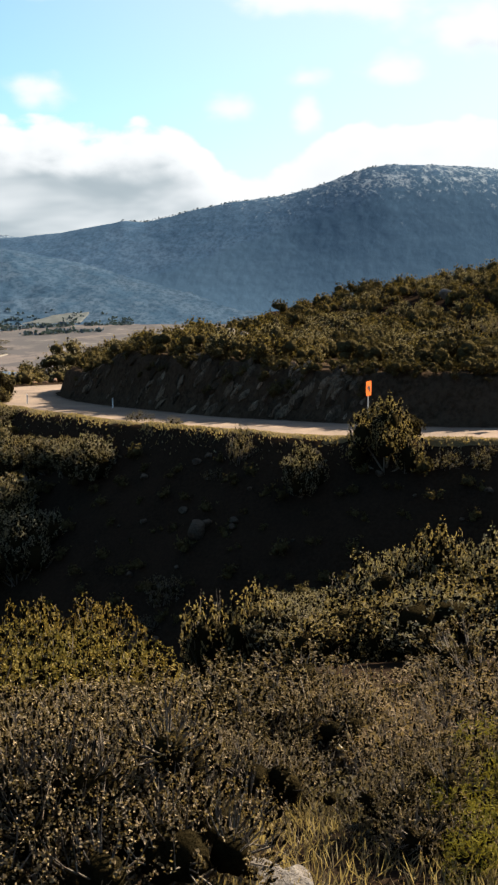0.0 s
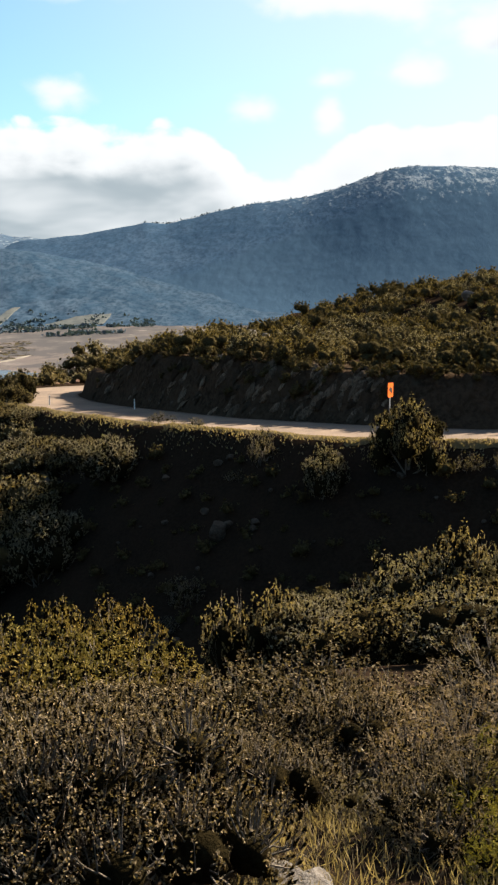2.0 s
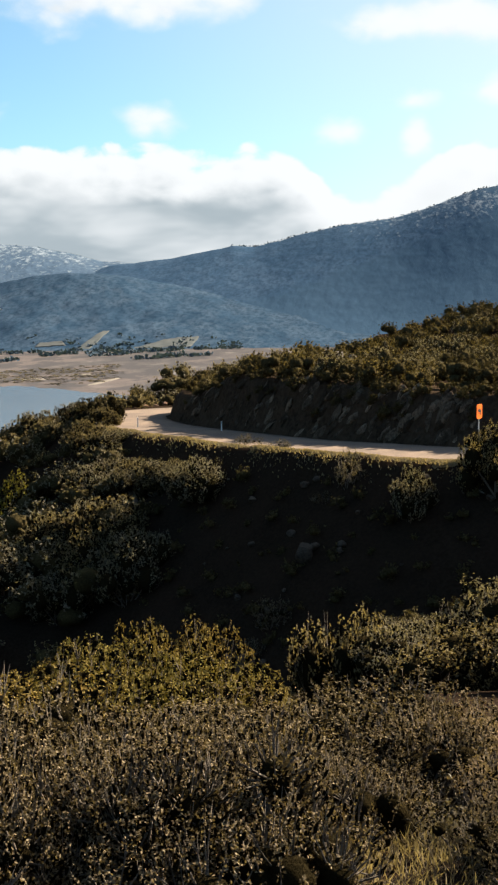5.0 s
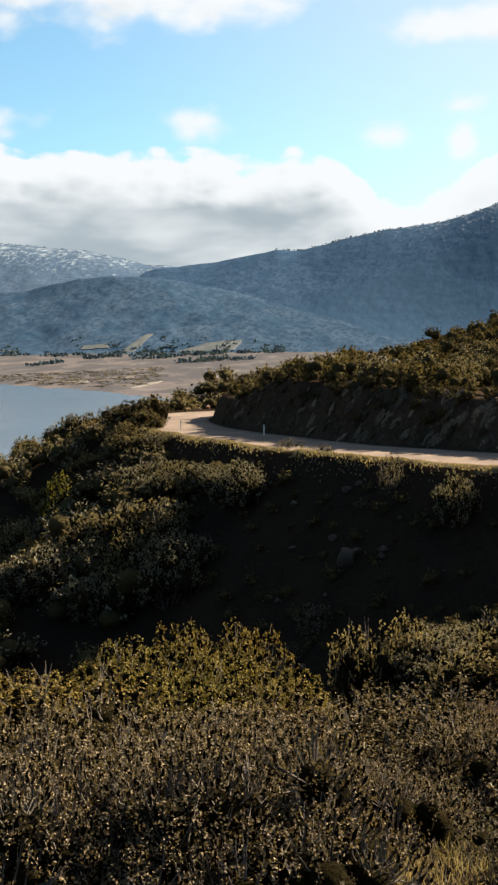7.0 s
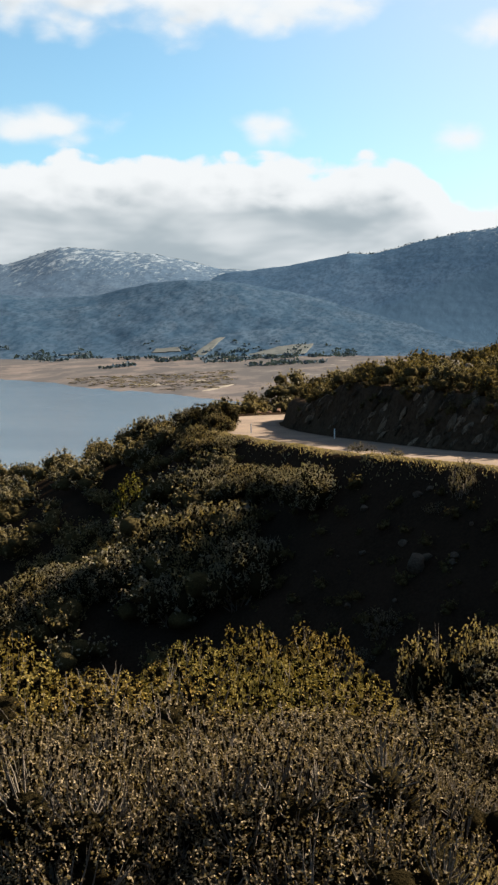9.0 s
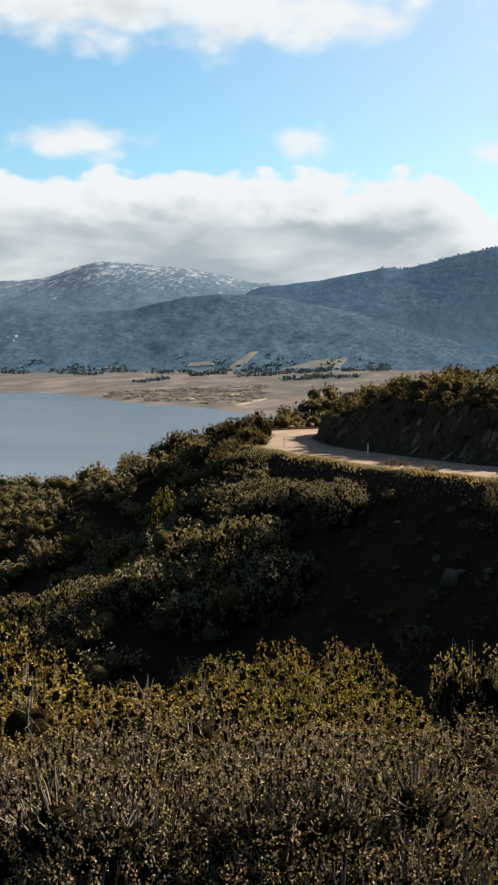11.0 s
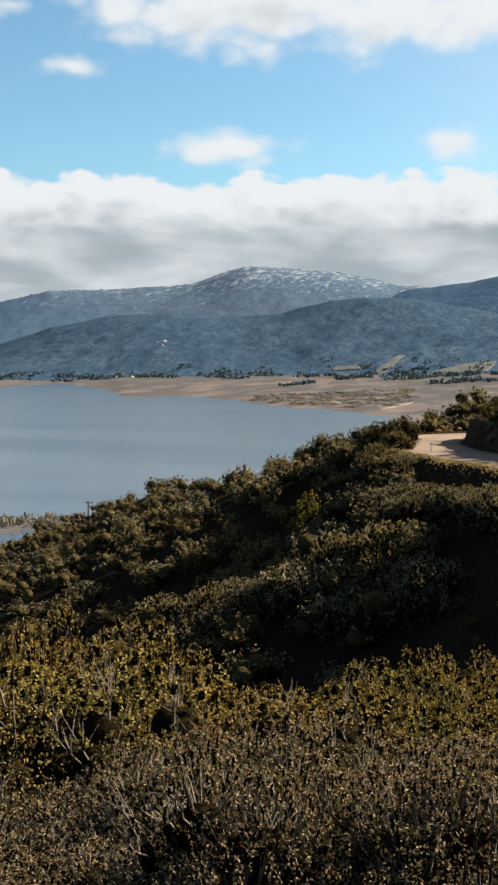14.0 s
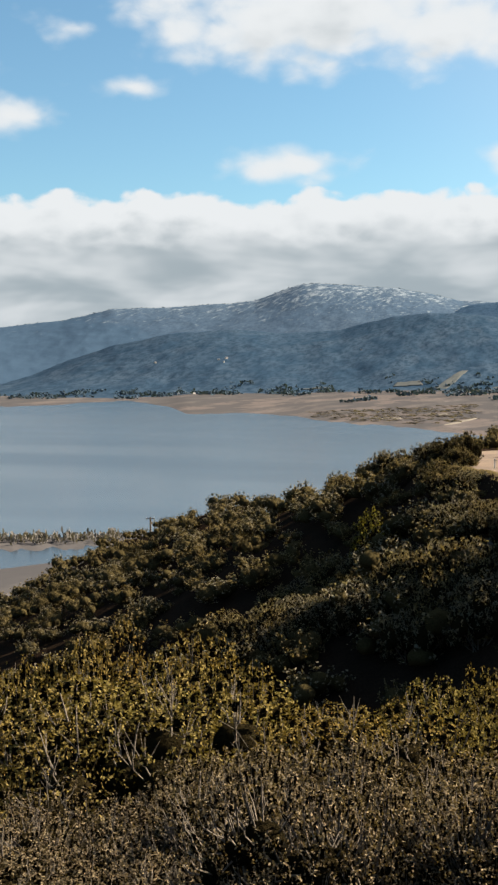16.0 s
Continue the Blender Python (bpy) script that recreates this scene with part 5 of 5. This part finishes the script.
# ---- rocks ----
def rock_bm(seed, sx, sy, sz, cuts=7, sub=3):
    """An angular boulder: a ball cut by several planes and roughened."""
    rng = random.Random(seed)
    bm = bmesh.new()
    bmesh.ops.create_icosphere(bm, subdivisions=sub, radius=1.0)
    planes = []
    for _ in range(cuts):
        n = Vector((rng.gauss(0, 1), rng.gauss(0, 1), rng.gauss(0.1, 0.8))).normalized()
        planes.append((n, rng.uniform(0.52, 0.86)))
    for v in bm.verts:
        for n, d in planes:
            k = v.co.dot(n) - d
            if k > 0:
                v.co -= n * k * 0.93
        v.co *= 1 + 0.07 * noise.noise(v.co * 2.3 + Vector((seed, 0, 0))) + 0.035 * noise.noise(v.co * 6.0 + Vector((0, seed, 0)))
        v.co = Vector((v.co.x * sx, v.co.y * sy, v.co.z * sz))
    return bm


def boulder(az, r, seed, size, label, mat, sink=0.3, tilt=(0, 0, 0), group=""):
    x, y = crown_eye(az, r, 0)
    me = bpy.data.meshes.new("boulder")
    bm = rock_bm(seed, *size, cuts=9 if size[2] < 0.08 else 7)
    bm.to_mesh(me)
    bm.free()
    me.materials.append(mat)
    ob = new("boulder", me)
    ob.matrix_world = pose(x, y, ground_at(x, y) + size[2] * (1 - 2 * sink) , *tilt)
    return tagged(ob, label, "rock", group)


def rocks():
    boulder(-6.2, 50.5, 3, (0.95, 0.8, 0.8), "large dark rounded boulder among ravine bushes", ROCK, 0.2)
    boulder(-2.7, 54.0, 5, (0.55, 0.45, 0.6), "upright grey boulder on the shaded bank", ROCK, 0.2, (0, 20, 0))
    boulder(10.0, 112, 8, (0.8, 0.6, 0.6), "pale boulder on the brushy hilltop", ROCK_PALE, -0.35)
    boulder(10.5, 113, 9, (0.5, 0.5, 0.4), "pale boulder on the brushy hilltop", ROCK_PALE, -0.7)
    boulder(-1.0, 97, 10, (0.8, 0.6, 0.55), "pale boulder on the brushy hilltop", ROCK_PALE, -0.45)
    boulder(-0.3, 98, 11, (0.6, 0.5, 0.4), "pale boulder on the brushy hilltop", ROCK_PALE, -0.7)
    boulder(-11.5, 70, 12, (0.5, 0.4, 0.4), "small pale stone on the shaded bank", ROCK_PALE, 0.2)
    # flat slabs by the camera
    for k, (az, r, sx, sy, sz, tx, ty, tz) in enumerate(((0.6, 4.85, 0.14, 0.12, 0.075, 14, -12, 20), (2.0, 4.68, 0.14, 0.13, 0.07, 10, 14, -15), (2.6, 4.85, 0.09, 0.08, 0.06, 6, 20, 40),
                                                         (9.7, 6.1, 0.13, 0.11, 0.10, 0, 0, 10), (-0.4, 4.95, 0.08, 0.09, 0.05, 10, 0, 70), (8.6, 5.3, 0.08, 0.07, 0.05, 0, 12, 5))):
        boulder(az, r, 20 + k, (sx, sy, sz), "flat pale lichened stone among dry grass", ROCK_PALE, 0.12, (tx, ty, tz), "stones in the dry grass")
    # slanting slabs of the road cut: ribs of rock that lean along the bank
    rng = random.Random(11)
    t = np.gradient(ROAD_LINE[:, :2], axis=0)
    t /= np.linalg.norm(t, axis=1)[:, None]
    right = np.stack([t[:, 1], -t[:, 0]], 1)
    shapes = []
    for k in range(6):
        me = bpy.data.meshes.new("cut_rock")
        bm = rock_bm(50 + k, 0.34 + 0.16 * (k % 3), 0.42, 1.2 + 0.4 * (k % 2), 14, 3)
        bm.to_mesh(me)
        bm.free()
        me.materials.append(CUT_ROCK)
        shapes.append(me)
    for k in range(230):
        i = rng.uniform(50, 105)
        j = int(i)
        s = rng.uniform(3.7, 5.2)
        p = ROAD_LINE[j, :2] + (ROAD_LINE[j + 1, :2] - ROAD_LINE[j, :2]) * (i - j) + right[j] * s
        z = ground_at(p[0], p[1])
        ob = new("cut_rock", shapes[k % 6])
        along = math.degrees(math.atan2(t[j, 1], t[j, 0]))
        big = rng.uniform(0.22, 0.8)
        ob.matrix_world = pose(p[0], p[1], z - 0.25, 0, 0, along) @ pose(0, 0, 0, rng.uniform(12, 34), rng.gauss(-40, 13), rng.uniform(-20, 20)) @ Matrix.Diagonal((big, big, big, 1))
        tagged(ob, "slanting slab of weathered brown rock in a road cut", "rock", "rock slabs of the road cut")
    # stones on the fill and at the end of the bend
    for k in range(40):
        az, r = rng.uniform(-9, 13), rng.uniform(50, 62)
        x, y = crown_eye(az, r, 0)
        if nearest(ROAD_LINE, np.array([x]), np.array([y]))[0][0] < 5.5:
            continue
        s = rng.uniform(0.10, 0.34)
        boulder(az, r, 200 + k, (s, s * 0.8, s * 0.7), "small grey stone on the shaded bank", ROCK, 0.3, (0, 0, rng.uniform(0, 360)), "stones on the shaded bank")
    for k in range(14):
        az, r = -10.9 + rng.uniform(-0.6, 1.2), 123.5 + rng.uniform(-0.5, 4)
        s = rng.uniform(0.3, 0.8)
        boulder(az, r, 300 + k, (s, s * 0.7, s * 0.9), "rusty brown rock at the bend of the road", RUST_ROCK, 0.3, (0, 0, rng.uniform(0, 360)), "rusty rocks at the bend")


RUST_ROCK = two_tone("rusty_brown_rock", (0.15, 0.085, 0.055), (0.10, 0.06, 0.042), 0.8, 7.0, c=(0.19, 0.125, 0.09), bump=0.8, distance=0.12)
rocks()


# ---- road furniture ----
def box_bm(sx, sy, sz, x=0, y=0, z=0, bevel=0.0):
    bm = bmesh.new()
    bmesh.ops.create_cube(bm, size=1.0, matrix=Matrix.Translation((x, y, z)) @ Matrix.Diagonal((sx, sy, sz, 1)))
    if bevel:
        bmesh.ops.bevel(bm, geom=bm.edges[:], offset=bevel, segments=2, affect="EDGES")
    return bm


def rod_bm(radius, z0, z1, n=10, top=None):
    bm = bmesh.new()
    bmesh.ops.create_cone(bm, cap_ends=True, segments=n, radius1=radius, radius2=radius if top is None else top, depth=z1 - z0, matrix=Matrix.Translation((0, 0, (z0 + z1) / 2)))
    return bm


def road_sign():
    """A fluorescent orange panel with a black bent arrow, on a steel post."""
    x, y = crown_eye(6.15, 58.6, 0)
    z = ground_at(x, y)
    sign = thing("road_sign", x, y, z, "bright orange warning sign with black arrow on a steel post", "sign", turn=57)
    top = EYE - 58.6 * math.tan(radians(4.22)) - z
    low = top - 0.76
    part("post", box_bm(0.06, 0.045, top + 0.25, 0, 0.035, (top - 0.35) / 2), STEEL, sign)
    bm = bmesh.new()
    w, h, c = 0.30, 0.38, 0.05
    ring = [(-w + c, -h), (w - c, -h), (w, -h + c), (w, h - c), (w - c, h), (-w + c, h), (-w, h - c), (-w, -h + c)]
    front = bm.faces.new([bm.verts.new((a, 0.0, low + h + b)) for a, b in ring])
    ext = bmesh.ops.extrude_face_region(bm, geom=[front])
    bmesh.ops.translate(bm, vec=(0, 0.008, 0), verts=[q for q in ext["geom"] if isinstance(q, bmesh.types.BMVert)])
    bmesh.ops.recalc_face_normals(bm, faces=bm.faces[:])
    panel = part("panel", bm, ORANGE, sign, "fluorescent orange panel")
    bm = bmesh.new()
    arrow = [(0.16, 0.11), (-0.02, 0.11), (-0.02, 0.19), (-0.19, 0.04), (-0.02, -0.11), (-0.02, -0.03), (0.04, -0.03), (0.04, -0.18), (0.16, -0.18)]
    front = bm.faces.new([bm.verts.new((a, -0.007, low + h + b)) for a, b in arrow])
    ext = bmesh.ops.extrude_face_region(bm, geom=[front])
    bmesh.ops.translate(bm, vec=(0, 0.004, 0), verts=[q for q in ext["geom"] if isinstance(q, bmesh.types.BMVert)])
    bmesh.ops.recalc_face_normals(bm, faces=bm.faces[:])
    part("arrow", bm, BLACK, panel, "black arrow")
    for dz in (0.12, 0.64):
        bm = bmesh.new()
        bmesh.ops.create_cone(bm, cap_ends=True, segments=8, radius1=0.014, radius2=0.010, depth=0.012, matrix=Matrix.Translation((0, -0.006, low + dz)) @ Matrix.Rotation(radians(90), 4, "X"))
        part("bolt", bm, STEEL, panel)


road_sign()


def marker_posts():
    for az, r, high, say in ((-7.0, 85.5, 0.85, "white roadside marker post by the cut"), (-11.3, 94.0, 0.9, "slim roadside marker post at the bend")):
        x, y = crown_eye(az, r, 0)
        ob = thing("marker_post", x, y, ground_at(x, y), say, "marker post", "marker posts along the road", 20)
        bm = box_bm(0.10, 0.022, high + 0.2, 0, 0, (high - 0.2) / 2, 0.006)
        part("post", bm, POST_WHITE, ob)
        part("reflector", box_bm(0.075, 0.006, 0.14, 0, -0.016, high - 0.13, 0.002), STEEL, ob, "grey reflector")


marker_posts()


def utility_pole():
    x, y = crown_eye(-28.9, 168, 0)
    z = ground_at(x, y)
    high = EYE - 168 * math.tan(radians(7.75)) - z
    ob = thing("utility_pole", x, y, z, "weathered timber pole with crossarm on the brushy spur", "pole", turn=30)
    part("mast", rod_bm(0.15, -0.4, high, 12, 0.12), TIMBER, ob)
    arm = part("crossarm", box_bm(1.3, 0.10, 0.12, 0, 0, high - 0.25, 0.015), TIMBER, ob)
    for dx in (-0.55, 0.55):
        bm = rod_bm(0.045, high - 0.19, high - 0.05, 8, 0.03)
        bmesh.ops.translate(bm, vec=(dx, 0, 0), verts=bm.verts[:])
        part("insulator", bm, STEEL, arm)


utility_pole()


def dead_sticks():
    """Bleached sticks lying among the near shrubs."""
    for az, r, lift, l, turn, rise in ((0.7, 6.6, 0.42, 0.28, 4, 3), (2.5, 6.9, 0.25, 0.5, -25, 30), (4.3, 6.7, 0.2, 0.6, -40, 40), (5.2, 6.8, 0.2, 0.55, -50, 48), (3.4, 6.5, 0.15, 0.6, -30, 36), (6.0, 6.6, 0.15, 0.5, -44, 42)):
        x, y = crown_eye(az, r, 0)
        pts = [(-l / 2, 0, 0), (-l / 6, 0.015, 0.012), (l / 5, -0.012, 0.006), (l / 2, 0.02, 0.03)]
        a = np.array(pts[:-1])
        b = np.array(pts[1:])
        v, f = stems(a, b, 0.009, 0.006)
        ob = new("dead_stick", mesh_from("dead_stick", v, f, [BLEACHED]))
        ob.matrix_world = pose(x, y, ground_at(x, y) + lift * 0.4, 0, rise, turn)
        tagged(ob, "bleached bare stick caught among dry shrubs", "stick", "bleached sticks in the brush")


BLEACHED = two_tone("bleached_wood", (0.30, 0.26, 0.21), (0.22, 0.19, 0.155), 8.0, 60.0, c=(0.36, 0.32, 0.27))
dead_sticks()


# ---- the far shore ----
def far_trees(name, label, mat, seed, spots, wide, high, quads=6):
    """Many small crowns seen from kilometres away, each of several leaf clumps round a stem."""
    rng = np.random.default_rng(seed)
    n = len(spots)
    at = np.repeat(np.asarray(spots, float), quads, 0)
    size = np.repeat(rng.uniform(0.6, 1.35, n), quads)[:, None]
    off = rng.normal(0, 1, (n * quads, 3)) * np.array([wide * 0.28, wide * 0.28, high * 0.2]) * size
    off[:, 2] = np.abs(off[:, 2]) + high * 0.05
    v, f = leaf_quads(rng, at + off, np.tile([0, 0, 0.7], (n * quads, 1)), 1.0, 0.8)
    c = np.repeat(at + off, 4, 0)
    v = c + (v - c) * np.repeat(size, 4, 0) * np.array([wide * 0.62, wide * 0.62, high * 0.75])
    me = mesh_from(name, v, f, [mat])
    return tagged(new(name, me), label, "trees", kind="stuff")


pastures()


def shore_woods():
    rng = np.random.default_rng(17)

    def on_land(az, r):
        x, y = np.sin(np.radians(az)) * r, np.cos(np.radians(az)) * r
        z = land(x, y) + EYE
        k = z > 0.6
        return np.column_stack([x, y, z])[k]

    # loose groves along the toe of the hills
    n = 1500
    az = rng.uniform(-42, -6, n)
    r = rng.uniform(2650, 2890, n)
    grove = smooth_noise(az * 1.1, r * 0.016, 23) + 0.35 * smooth_noise(az * 4.0, r * 0.05, 24) + rng.normal(0, 0.08, n) - (r - 2650) / 900
    r, az = r[grove > 0.66], az[grove > 0.66]
    belt = slope_at(az, r) - np.array([0, 0, 0.5])
    # rows and groups out on the plain
    rows = []
    for a0, a1, r0, r1, k in ((-19.0, -17.2, 2110, 2230, 22), (-15.6, -12.6, 2470, 2540, 40), (-13.8, -11.6, 2330, 2360, 24), (-12.4, -9.0, 2450, 2580, 60), (-22.0, -20.6, 2520, 2540, 12), (-18.2, -15.8, 2570, 2600, 26),
                              (-11.5, -7.5, 2150, 2300, 60), (-16.2, -15.2, 2380, 2400, 12)):
        a = np.sort(rng.uniform(a0, a1, k))
        rows.append(on_land(a, np.linspace(r0, r1, k) + rng.normal(0, 14, k)))
    far_trees("woodland", "dark oak woodland along the far meadow, coloured haze blue", WOOD_FAR, 1, np.vstack([belt] + rows), 12, 8)
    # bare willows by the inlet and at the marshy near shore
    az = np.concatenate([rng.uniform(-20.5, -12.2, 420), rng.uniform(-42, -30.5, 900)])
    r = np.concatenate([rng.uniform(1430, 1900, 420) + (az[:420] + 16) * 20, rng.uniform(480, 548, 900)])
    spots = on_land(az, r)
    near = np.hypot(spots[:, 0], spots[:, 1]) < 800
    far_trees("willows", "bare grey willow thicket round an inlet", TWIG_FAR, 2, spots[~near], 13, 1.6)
    far_trees("reeds", "pale bare reeds and willows at the marshy shore", REED, 3, spots[near], 2.2, 3.0)
    # single trees along the skyline of the main mountain and the range behind
    for grid, seed, a0, a1, count in ((MAIN, 11, -6.5, 6.5, 150), (MAIN, 13, 5.0, 13, 90), (BACK, 12, -36, -12, 260)):
        a, t, v = grid
        j = np.searchsorted(a, rng.uniform(a0, a1, count))
        p = v[len(t) - 3, j] + np.column_stack([rng.normal(0, 4, count), rng.normal(0, 4, count), np.full(count, -3.0)])
        far_trees("ridge_trees", "small dark trees along a far mountain ridge, coloured haze blue", WOOD_HAZE, seed, p, 7, 9 if grid is MAIN and a1 < 8 else 5, 4)


# ridge tree leaves, distance haze mixed into their blue
WOOD_HAZE = leafy("hazed_far_trees", (0.031, 0.049, 0.073), (0.036, 0.055, 0.080), (0.046, 0.064, 0.088), 0.15)
shore_woods()


def sand_bank():
    """A pale bar of sand by the inlet."""
    for a0, a1, r0, r1 in ((-13.8, -12.2, 1435, 1560), (-14.6, -13.6, 1640, 1660), (-17.6, -15.6, 1600, 1585)):
        n = 26
        v = []
        for i in range(n):
            u = i / (n - 1)
            az = a0 + (a1 - a0) * u
            mid = r0 + (r1 - r0) * u
            half = (6 + 26 * math.sin(math.pi * u) ** 0.7) * (0.7 + 0.5 * smooth_noise(np.array([i * 0.5]), np.array([a0]), 4)[0])
            for k in (-1.0, -0.4, 0.4, 1.0):
                x, y = crown_eye(az, mid + half * k, 0)
                v.append((x, y, max(ground_at(x, y), 0.0) + (0.7 if abs(k) < 0.9 else -0.6)))
        me = mesh_from("sand_bank", v, grid_faces(n, 4)[:, ::-1], [SAND], None, True)
        tagged(new("sand_bank", me), "pale sand bar beside the lake inlet", "sand", kind="structure")


sand_bank()


def far_houses():
    """A few pale houses on the wooded slopes."""
    a, t, v = FRONT
    for k, (az, row, s) in enumerate(((-25.3, 34, 6), (-24.9, 35, 8), (-25.1, 31, 5), (-18.0, 40, 6), (-28.6, 37, 6), (-27.4, 4, 6), (-26.6, 4, 8), (-29.7, 3, 5))):
        j = int(np.searchsorted(a, az))
        x, y, z = v[row, j]
        house = thing("house", x, y, z, "small pale house among trees on a far slope", "house", "far houses", 20 + k * 37)
        part("wall", box_bm(s, s * 0.6, s * 0.45 + 4, 0, 0, s * 0.225 - 2), WALL_WHITE, house)
        bm = bmesh.new()
        h, e = s * 0.45, s * 0.18
        q = [bm.verts.new(c) for c in ((-s * 0.55, -s * 0.36, h), (s * 0.55, -s * 0.36, h), (s * 0.55, s * 0.36, h), (-s * 0.55, s * 0.36, h), (-s * 0.55, 0, h + e), (s * 0.55, 0, h + e))]
        for f in ((0, 1, 5, 4), (2, 3, 4, 5), (0, 4, 3), (1, 2, 5), (3, 2, 1, 0)):
            bm.faces.new([q[i] for i in f])
        part("roof", bm, ROOF_GREY if k % 2 else WALL_WHITE, house)


far_houses()
